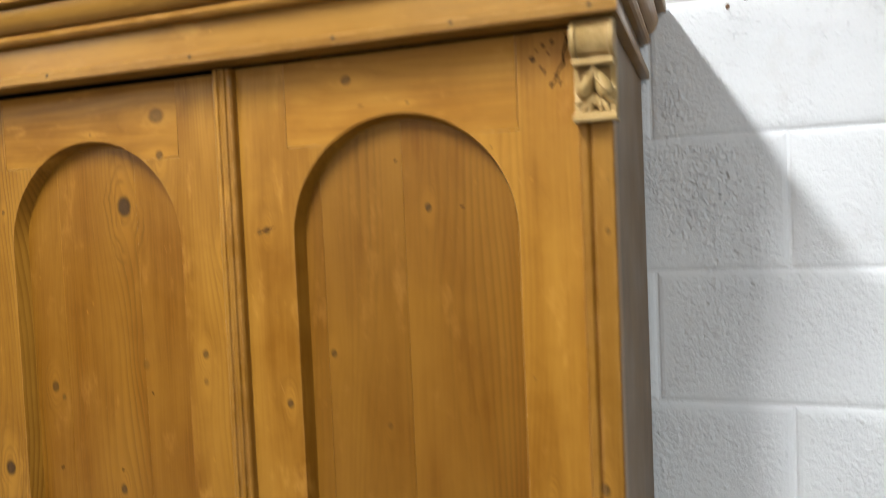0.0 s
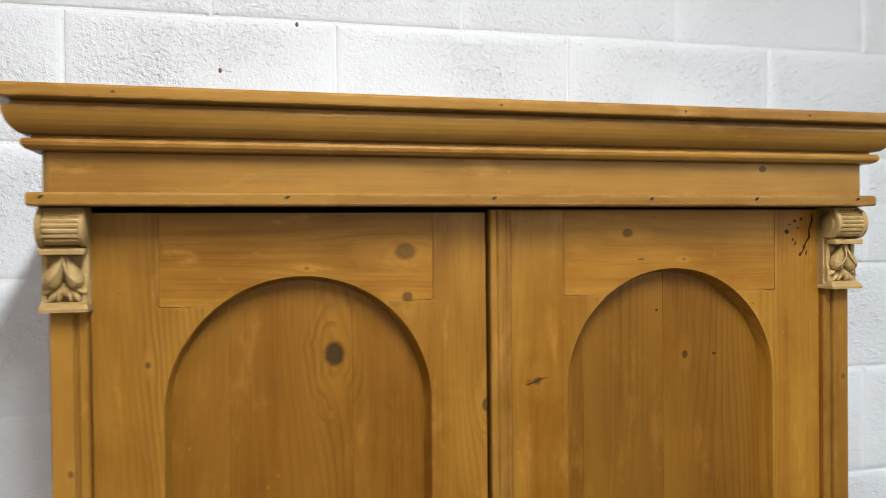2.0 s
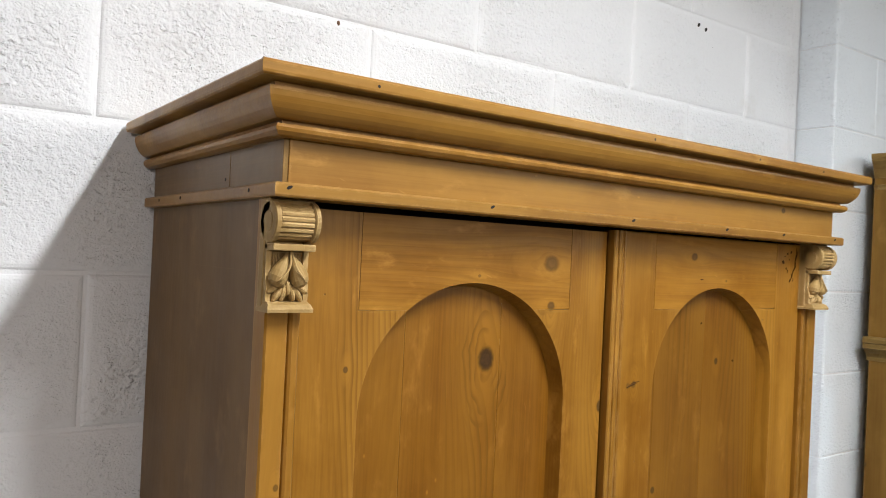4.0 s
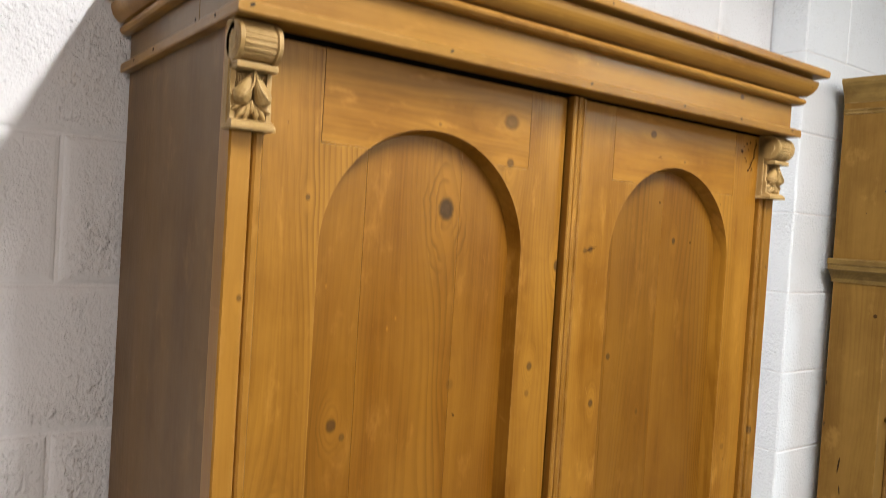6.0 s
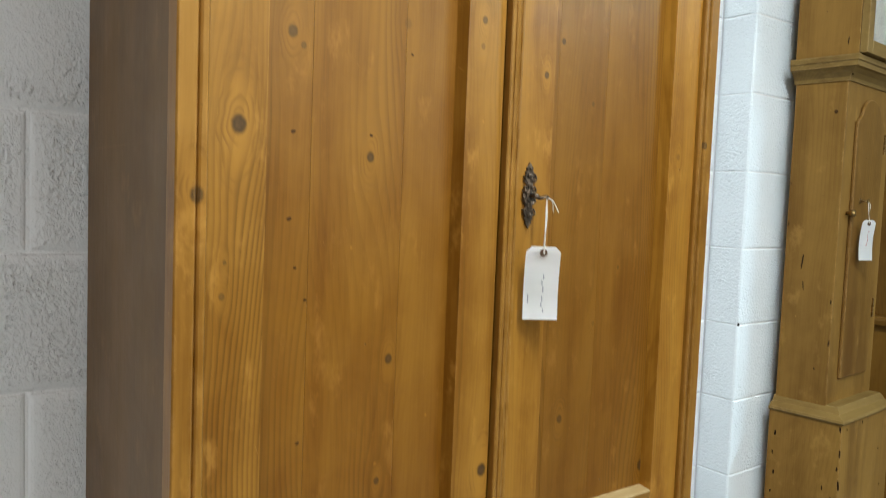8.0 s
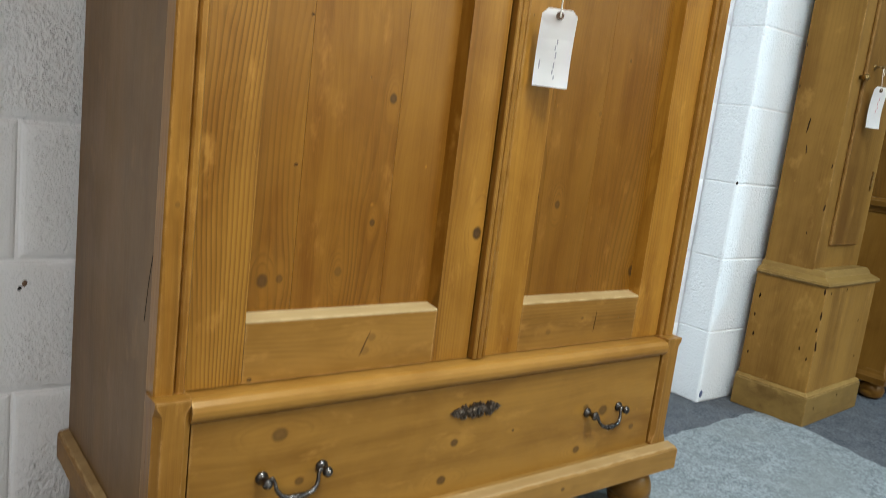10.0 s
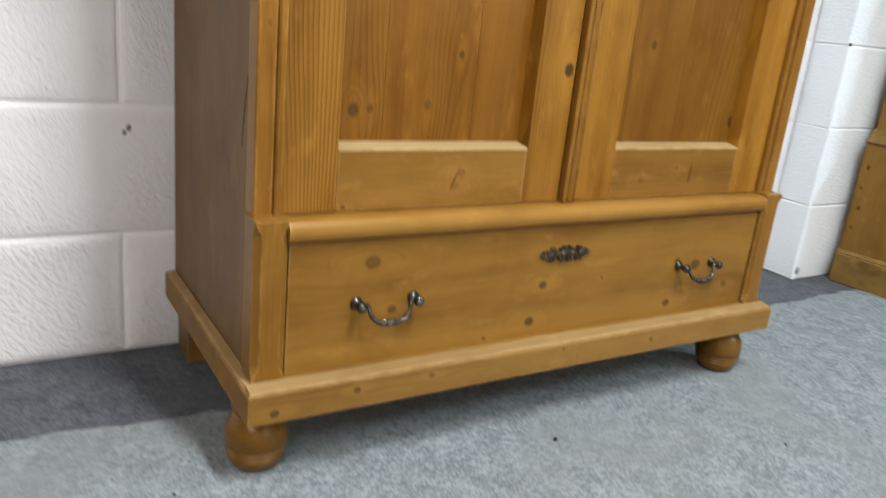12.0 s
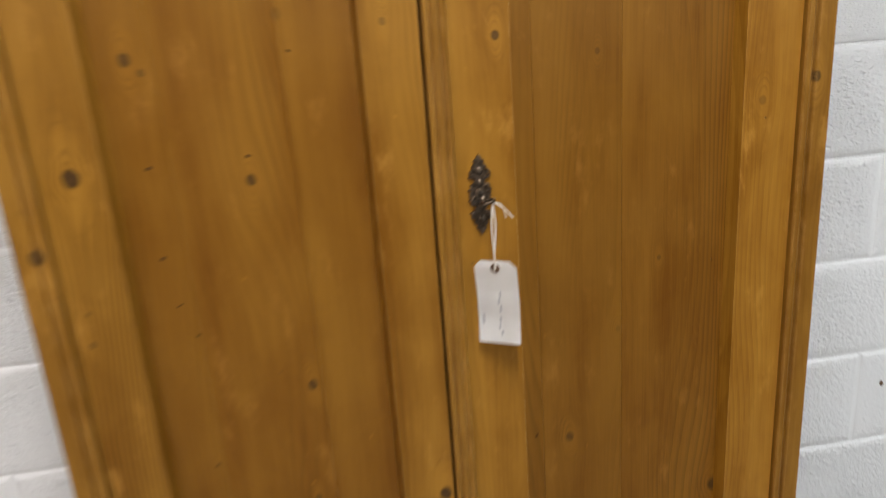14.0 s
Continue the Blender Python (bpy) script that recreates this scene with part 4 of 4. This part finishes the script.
BUN = [(0.024, 0.0), (0.034, 0.003), (0.0415, 0.010), (0.0462, 0.0195), (0.0475, 0.0230), (0.0452, 0.0242), (0.0452, 0.0256), (0.0490, 0.0270), (0.0495, 0.0290), (0.0465, 0.0304), (0.0465, 0.0318), (0.0502, 0.0332), (0.0508, 0.0356), (0.0478, 0.0370), (0.0480, 0.0386), (0.0512, 0.0400),
       (0.0520, 0.047), (0.0505, 0.060), (0.0468, 0.071), (0.041, 0.079), (0.036, 0.084), (0.0340, 0.087), (0.038, 0.090), (0.041, 0.095), (0.041, 0.106)]
for x, y in ((-0.498, 0.016), (0.478, 0.002)):
    part("bun_foot", lathe([(0.88 * r, z) for r, z in BUN], (x, y, 0.002), 36), PINE_FOOT, wardrobe, "turned pine bun foot with two beads", True)
for side in (-1, 1):
    a, b = sorted((side * 0.514, side * 0.455))
    part("rear_leg", box(a, b, 0.362, BACK - 0.005, 0.002, 0.13, 0.002), PINE_SIDE_SHADED, wardrobe)
crack = rod(curved([(-BODY - 0.0001, 0.004, 0.70), (-BODY - 0.0001, 0.010, 0.64), (-BODY - 0.0001, 0.018, 0.58), (-BODY - 0.0001, 0.036, 0.52), (-BODY - 0.0001, 0.048, 0.46)], 5), 0.0006, None, 5)
part("crack", crack, BLACK, wardrobe, "long thin crack in the side")


# ---- tag on the key ----
def price_tag(name, place, width, height, ink, lines, label):
    """A card with clipped corners, a reinforced eyelet and a string. Its top edge lies at the origin of place, facing -y."""
    tag = thing(name, label, "tag", "price tags", place)
    w, c = width / 2, width * 0.16
    card = bmesh.new()
    rows = 6
    grid = []
    for r in range(rows + 1):
        z = -c - (height - c) * r / rows
        bend = 0.0045 * math.sin(math.pi * r / rows) - 0.002 * r / rows
        grid.append([card.verts.new((x, bend, z)) for x in (-w, -w / 3, w / 3, w)])
    cap = [card.verts.new(p) for p in ((w - c, 0, 0), (-w + c, 0, 0))]
    card.faces.new((cap[1], grid[0][0], grid[0][1], grid[0][2], grid[0][3], cap[0]))
    for a, b in zip(grid, grid[1:]):
        for k in range(3):
            card.faces.new((a[k], b[k], b[k + 1], a[k + 1]))
    bmesh.ops.solidify(card, geom=card.faces[:], thickness=0.0006)
    part("card", card, CARD, tag)
    part("eyelet", lathe([(0.0025, -0.0009), (0.0062, -0.0012), (0.0062, 0.0012), (0.0025, 0.0009)], (0, 0, -0.010), 18, None, "Y"), RUST, tag, "brown eyelet ring")
    for x, z, length in lines:
        r = (-z - c) / (height - c)
        y = 0.0045 * math.sin(math.pi * max(0, r)) - 0.002 * r - 0.0011
        part("writing", box(x - 0.0009, x + 0.0009, y - 0.0003, y, z - length, z), ink, tag, "faint upright line of handwriting")
    return tag


tag_key = price_tag("price_tag", pose(0.053, -0.034, 0.944, 4, 0, -30), 0.057, 0.118, INK,
                    ((0.003, -0.045, 0.008), (0.001, -0.055, 0.007), (0.003, -0.064, 0.010), (0.002, -0.080, 0.009), (0.001, -0.091, 0.007), (0.004, -0.100, 0.006), (-0.021, -0.078, 0.028)), "white card price tag hanging from the wardrobe key")
knotline = rod(curved([(0.0540, -0.0345, 1.022), (0.0510, -0.0370, 0.99), (0.0525, -0.0360, 0.955), (0.0530, -0.0355, 0.932)], 5), 0.0009, None, 6)
rod(curved([(0.0540, -0.0345, 1.022), (0.0565, -0.0340, 0.99), (0.0535, -0.0340, 0.955), (0.0530, -0.0345, 0.932)], 5), 0.0009, knotline, 6)
rod(curved([(0.0540, -0.0350, 1.022), (0.0640, -0.0390, 1.016), (0.0790, -0.0370, 0.999)], 5), 0.0009, knotline, 6)
rod(curved([(0.0540, -0.0350, 1.022), (0.0660, -0.0350, 1.015), (0.0710, -0.0330, 0.999)], 5), 0.0007, knotline, 6)
blob((0.0545, -0.0350, 1.021), (0.003, 0.003, 0.0025), (0, 0, 0), knotline, 6)
string = part("string", knotline, STRING, None)
string.parent = tag_key
string.matrix_parent_inverse = tag_key.matrix_world.inverted()
tagged(string, "white cotton string")

# ---- crumbs on the carpet ----
for x, y, r, lean in ((-0.036, -0.106, 0.0050, 20), (0.34, -0.27, 0.0030, 70), (-0.62, -0.02, 0.0026, 40)):
    crumb = blob((0, 0, 0), (r, 0.7 * r, 0.55 * r), (8, 0, lean), None, 6)
    rng = random.Random(int(1000 * r))
    for v in crumb.verts:
        v.co *= rng.uniform(0.8, 1.15)
    bmesh.ops.translate(crumb, vec=(x, y, 0.003 + 0.45 * r), verts=crumb.verts)
    single("carpet_crumb", crumb, DARK_NICK, "dark crumb of dirt lying on the carpet", "crumb", "crumbs on the carpet", True)

# ---- longcase clock ----
CLOCK = pose(1.378, 0.090, 0, 0, 0, 4)
clock = thing("longcase_clock", "tall plain stripped pine longcase clock, knocked and worn", "clock", "", CLOCK)
part("base_skirt", box(0.0, 0.40, 0.0, 0.225, 0.001, 0.088, 0.003), PINE_CLOCK_TRIM, clock)
part("skirt_moulding", moulding([(-0.02, 0.086), (0.0, 0.086), (0.001, 0.092), (-0.004, 0.098), (-0.010, 0.101), (-0.012, 0.108), (-0.02, 0.110)], 0.004, 0.396, 0.004, 0.225), PINE_CLOCK_TRIM, clock)
part("plinth", box(0.012, 0.385, 0.012, 0.222, 0.10, 0.42, 0.003), PINE_CLOCK, clock, "boxed pine plinth with dark knots")
part("plinth_moulding", moulding([(-0.06, 0.418), (0.004, 0.418), (0.008, 0.424), (0.006, 0.430), (-0.004, 0.436), (-0.016, 0.442), (-0.020, 0.452), (-0.026, 0.460), (-0.06, 0.462)], 0.012, 0.385, 0.012, 0.222), PINE_CLOCK_TRIM, clock)
part("trunk", box(0.036, 0.362, 0.070, 0.218, 0.455, 1.402, 0.0025), PINE_CLOCK, clock, "straight pine trunk")
clock_door = [(0.100, 0.53), (0.300, 0.53), (0.300, 1.285), (0.285, 1.293), (0.275, 1.300)] + [(0.200 + 0.070 * math.cos(a), 1.300 + 0.055 * math.sin(a)) for a in np.linspace(0.1, math.pi - 0.1, 14)] + [(0.125, 1.300), (0.115, 1.293), (0.100, 1.285)]
trunk_door = part("trunk_door", prism(clock_door, 0.060, 0.0705, None, 0.003), PINE_CLOCK_DARK, clock, "darker pine door with an arched top")
part("knob", lathe([(0.006, 0.0), (0.005, -0.008), (0.010, -0.014), (0.011, -0.020), (0.006, -0.025), (0.001, -0.026)], (0.085, 0.070, 1.018), 16, None, "Y"), BRASS, trunk_door, "small brass knob", True)
lock = rod([(0.150, 0.060, 1.055), (0.150, 0.040, 1.055)], 0.003)
blob((0.150, 0.036, 1.055), (0.009, 0.003, 0.006), (0, 0, 0), lock, 6)
lathe([(0.008, 0.0), (0.008, -0.002)], (0.150, 0.060, 1.055), 14, lock, "Y")
part("key", lock, BRASS, trunk_door, "small brass key", True)
for z in (0.70, 1.20):
    part("hinge", box(0.300, 0.306, 0.056, 0.066, z, z + 0.06, 0.001), BRASS, trunk_door, "worn brass hinge")
HOODLOW = [(-0.06, 1.392), (0.004, 1.392), (0.006, 1.402), (0.014, 1.414), (0.026, 1.424), (0.034, 1.428), (0.034, 1.440), (0.038, 1.444), (0.038, 1.456), (0.034, 1.460), (-0.06, 1.460)]
part("hood_moulding", moulding(HOODLOW, 0.036, 0.362, 0.070, 0.222), PINE_CLOCK_TRIM, clock)
part("hood_side", box(0.016, 0.034, 0.040, 0.215, 1.458, 1.905, 0.002), PINE_CLOCK, clock)
part("hood_side", box(0.364, 0.382, 0.040, 0.215, 1.458, 1.905, 0.002), PINE_CLOCK, clock)
part("hood_back", box(0.034, 0.364, 0.200, 0.212, 1.458, 1.905), PINE_CLOCK_DARK, clock)
part("hood_band", moulding([(-0.02, 1.868), (0.003, 1.868), (0.004, 1.871), (0.001, 1.874), (0.001, 1.877), (0.004, 1.880), (0.003, 1.883), (-0.02, 1.883)], 0.016, 0.382, 0.040, 0.215), PINE_CLOCK_TRIM, clock)
CROWN = [(-0.05, 1.90), (0.002, 1.90), (0.006, 1.912), (0.008, 1.924), (0.014, 1.936), (0.022, 1.946), (0.024, 1.952), (0.026, 1.954), (0.027, 1.966), (-0.05, 1.968)]
part("crown", moulding(CROWN, 0.016, 0.382, 0.040, 0.215), PINE_CLOCK_TRIM, clock)
part("hood_top", box(0.010, 0.388, 0.036, 0.215, 1.945, 1.963), PINE_CLOCK, clock)
hood_door = bmesh.new()
box(0.016, 0.052, 0.018, 0.039, 1.462, 1.90, 0.003, hood_door)
box(0.346, 0.382, 0.018, 0.039, 1.462, 1.90, 0.003, hood_door)
box(0.052, 0.346, 0.018, 0.039, 1.462, 1.50, 0.003, hood_door)
box(0.052, 0.346, 0.018, 0.039, 1.86, 1.90, 0.003, hood_door)
hood_frame = part("hood_door", hood_door, PINE_CLOCK_TRIM, clock, "pale pine frame round the dial glass")
part("dial", box(0.050, 0.348, 0.052, 0.056, 1.48, 1.88), DIAL, clock, "aged cream clock dial")
glass, _, gs = surface("pane_glass", 0.03)
gs.inputs["Transmission Weight"].default_value = 1.0
pane = part("pane", box(0.050, 0.348, 0.027, 0.030, 1.498, 1.862), glass, hood_frame)
pane.visible_shadow = False
hook = rod([(0.015, 0.085, 1.650), (0.008, 0.083, 1.650), (0.008, 0.050, 1.658), (0.012, 0.042, 1.660)], 0.0016, None, 6)
lathe([(0.004, -0.003), (0.004, 0.003)], (0.013, 0.085, 1.650), 10, hook, "X")
lathe([(0.006, -0.002), (0.006, 0.002)], (0.014, 0.034, 1.652), 10, hook, "X")
part("hook", hook, BRONZE, clock, "small dark iron hook")
for k, (u, v, z, a, b) in enumerate(((0.012, 0.016, 0.405, 0.004, 0.014), (0.012, 0.013, 0.335, 0.004, 0.018), (0.012, 0.018, 0.290, 0.004, 0.010), (0.013, 0.012, 0.245, 0.005, 0.024), (0.012, 0.030, 0.200, 0.003, 0.009),
                                     (0.012, 0.200, 0.350, 0.005, 0.012), (0.012, 0.205, 0.290, 0.004, 0.009), (0.012, 0.198, 0.230, 0.005, 0.010), (0.012, 0.204, 0.170, 0.004, 0.008), (0.012, 0.055, 0.225, 0.003, 0.010),
                                     (0.036, 0.098, 1.306, 0.009, 0.008), (0.036, 0.165, 0.870, 0.004, 0.034), (0.036, 0.158, 0.800, 0.003, 0.020), (0.036, 0.076, 0.760, 0.003, 0.010), (0.036, 0.074, 0.640, 0.004, 0.014),
                                     (0.036, 0.110, 0.560, 0.003, 0.006), (0.036, 0.214, 1.10, 0.003, 0.010), (0.036, 0.213, 0.98, 0.003, 0.008), (0.016, 0.120, 1.875, 0.006, 0.005), (0.016, 0.160, 1.872, 0.010, 0.004), (0.016, 0.070, 1.50, 0.003, 0.016))):
    part("nick", blob((u, v, z), (0.0009, 0.6 * a, 0.7 * b), (6 * (k % 3 - 1), 0, 0), None, 6), BROWN_SPLIT if u == 0.036 else DARK_NICK, clock)
for u, z in ((0.16, 0.44), (0.05, 0.40), (0.30, 0.30), (0.33, 0.18), (0.22, 0.07), (0.06, 0.05)):
    part("nick", blob((u, 0.012 if z > 0.09 else 0.0, z if z < 0.43 else 0.405), (0.0026, 0.0009, 0.005), (0, 0, 0), None, 6), DARK_NICK, clock)
for v, z in ((0.06, 1.408), (0.115, 1.408), (0.165, 1.409)):
    part("nick", blob((0.030, v, z), (0.0016, 0.0048, 0.0026), (0, -40, 0), None, 6), DARK_NICK, clock)
clock_tag = price_tag("price_tag", CLOCK @ pose(0.150, 0.030, 1.000, 3, 0, -20), 0.054, 0.118, RED_INK,
                      ((0.004, -0.030, 0.008), (0.002, -0.042, 0.010), (0.005, -0.056, 0.007), (0.001, -0.066, 0.010)), "white card price tag with red writing on the clock key")
loop = rod(curved([(0.150, 0.036, 1.055), (0.149, 0.033, 1.02), (0.150, 0.029, 0.99)], 5), 0.0009, None, 6)
rod(curved([(0.150, 0.036, 1.055), (0.156, 0.033, 1.045), (0.158, 0.034, 1.03)], 5), 0.0008, loop, 6)
bmesh.ops.transform(loop, matrix=CLOCK, verts=loop.verts)
string = part("string", loop, STRING, None)
string.parent = clock_tag
string.matrix_parent_inverse = clock_tag.matrix_world.inverted()
tagged(string, "thin cotton string")

# ---- dresser beyond the clock ----
DRESSER = pose(1.90, 0.10, 0, 0, 0, 0)
dresser = thing("dresser", "old pine dresser with a moulded waist and bun feet", "dresser", "", DRESSER)
part("plinth", moulding([(-0.05, 0.065), (0.012, 0.065), (0.014, 0.085), (0.004, 0.098), (0.0, 0.11), (-0.05, 0.11)], 0.0, 0.95, 0.0, 0.24), PINE_FAR, dresser)
part("body", box(0.0, 0.95, 0.0, 0.24, 0.10, 0.635, 0.003), PINE_FAR, dresser)
part("waist_moulding", moulding([(-0.05, 0.63), (0.004, 0.63), (0.010, 0.642), (0.022, 0.652), (0.024, 0.668), (0.016, 0.678), (-0.05, 0.68)], 0.0, 0.95, 0.0, 0.24), PINE_FAR, dresser)
part("upper_body", box(0.02, 0.93, 0.06, 0.24, 0.675, 1.80, 0.003), PINE_FAR, dresser)
part("crown", moulding([(-0.05, 1.79), (0.002, 1.79), (0.014, 1.82), (0.028, 1.84), (0.028, 1.86), (-0.05, 1.86)], 0.02, 0.93, 0.06, 0.24), PINE_FAR, dresser)
for x, y in ((0.055, 0.05), (0.895, 0.05), (0.055, 0.19), (0.895, 0.19)):
    part("bun_foot", lathe([(0.022, 0.001), (0.038, 0.010), (0.042, 0.030), (0.036, 0.050), (0.028, 0.060), (0.030, 0.068)], (x, y, 0), 24), PINE_FOOT, dresser, "", True)

# ---- marks on the wall ----
def wall_screw(x, y, z, r, material, label, turn=0.0):
    made = lathe([(r, 0.002), (r, -0.001), (r * 0.6, -0.003), (r * 0.2, -0.0034)], (0, 0, 0), 12, None, "Y")
    bmesh.ops.transform(made, matrix=Matrix.Translation((x, y, z)) @ Matrix.Rotation(turn, 4, "Y") @ Matrix.Diagonal((1, 1, 1.5, 1)), verts=made.verts)
    return single("wall_fixing", made, material, label, "fixing", "fixings in the wall")


# ---- block walls ----
def block_mesh(width, height, name, material, soft):
    """A concrete block with softly rounded front edges; the origin is the middle of its front."""
    bm = bmesh.new()
    w, h = width / 2, height / 2
    rings = []
    for inset, y in ((0.0, 0.02), (0.0, 0.0046), (0.0012, 0.0030), (0.0036, 0.0013), (0.0085, 0.0)):
        rings.append([bm.verts.new((sx * (w - inset * soft), y, sz * (h - inset * soft))) for sx, sz in ((-1, -1), (1, -1), (1, 1), (-1, 1))])
    for a, b in zip(rings, rings[1:]):
        for i in range(4):
            bm.faces.new((a[i], a[(i + 1) % 4], b[(i + 1) % 4], b[i]))
    bm.faces.new(rings[-1])
    return mesh_of(bm, name, material)


BLOCKS = {}


def lay_block(parent, width, place, material, soft=1.0):
    key = (round(width, 3), soft)
    if key not in BLOCKS:
        BLOCKS[key] = block_mesh(width - 0.004 * soft, COURSE - 0.004 * soft, "block", material, soft)
    ob = new("block", BLOCKS[key])
    ob.parent = parent
    ob.matrix_local = place
    return ob


def lay_courses(parent, x0, x1, y, offset_even, offset_odd, material, soft=1.0):
    rng = random.Random(4)
    for row in range(13):
        offset = offset_even if row % 2 == 0 else offset_odd
        joints = [x0] + [offset + BLOCK * k for k in range(-12, 12) if x0 + 0.03 < offset + BLOCK * k < x1 - 0.03] + [x1]
        for a, b in zip(joints, joints[1:]):
            lay_block(parent, b - a, Matrix.Translation(((a + b) / 2, y + rng.uniform(-0.0012, 0.0012) * soft, COURSE * (row + 0.5))), material, soft)


wall = single("wall_north", box(-10, PIER_X, WALL_Y + 0.0040, 0.75, 0, 2.95), WHITE_JOINT, "white painted concrete block wall", "wall", kind="structure")
lay_courses(wall, -2.10, PIER_X - 0.001, WALL_Y, 0.744, 0.082, WHITE_BLOCK)
pier = single("wall_pier", box(PIER_X + 0.0028, 14, PIER_Y + 0.0028, 0.75, 0, 2.95), WHITE_JOINT, "white painted concrete block pier", "wall", kind="structure")
lay_courses(pier, PIER_X, 3.4, PIER_Y, PIER_X + 0.449, PIER_X + 0.2245, WHITE_PIER_LIT, 0.5)
quoin = WALL_Y - PIER_Y
for row in range(13):
    lay_block(pier, quoin, Matrix.Translation((PIER_X, PIER_Y + quoin / 2 + 0.002, COURSE * (row + 0.5))) @ Matrix.Rotation(-math.pi / 2, 4, "Z"), WHITE_PIER_LIT, 0.35)
wall_screw(0.686, WALL_Y, 1.801, 0.0044, BLACK, "dark screw hole in the white wall")
wall_screw(0.658, WALL_Y, 1.788, 0.0035, RUST, "small rusty screw in the white wall")
wall_screw(-0.590, WALL_Y, 0.413, 0.004, RUST, "chipped screw hole in the white wall", 0.3)
wall_screw(-0.597, WALL_Y, 0.405, 0.003, BLACK, "chipped screw hole in the white wall", 0.5)
wall_screw(-0.353, WALL_Y, 1.937, 0.003, RUST, "old nail head in the white wall")
wall_screw(-0.221, WALL_Y, 2.024, 0.003, RUST, "old nail head in the white wall")
wall_screw(PIER_X + 0.003, PIER_Y, 0.679, 0.0032, BLACK, "small dark nail hole at the pier's corner")
wall_screw(PIER_X + 0.014, PIER_Y, 0.028, 0.008, BLUE_MARK, "dark blue smudge low on the pier", 0.2)
wall_screw(0.771, WALL_Y, 2.233, 0.0035, BLACK, "dark screw hole in the white wall", 0.4)
wall_screw(0.800, WALL_Y, 2.227, 0.0035, BLACK, "dark screw hole in the white wall", 0.2)
wall_screw(-0.663, WALL_Y, 0.841, 0.0024, BLACK, "small dark nail hole in the white wall")
wall_screw(1.039, WALL_Y, 0.367, 0.0042, RUST, "brown plugged hole in the white wall")
wall_screw(-0.931, WALL_Y, 0.525, 0.0030, RUST, "chipped screw hole in the white wall", 0.9)
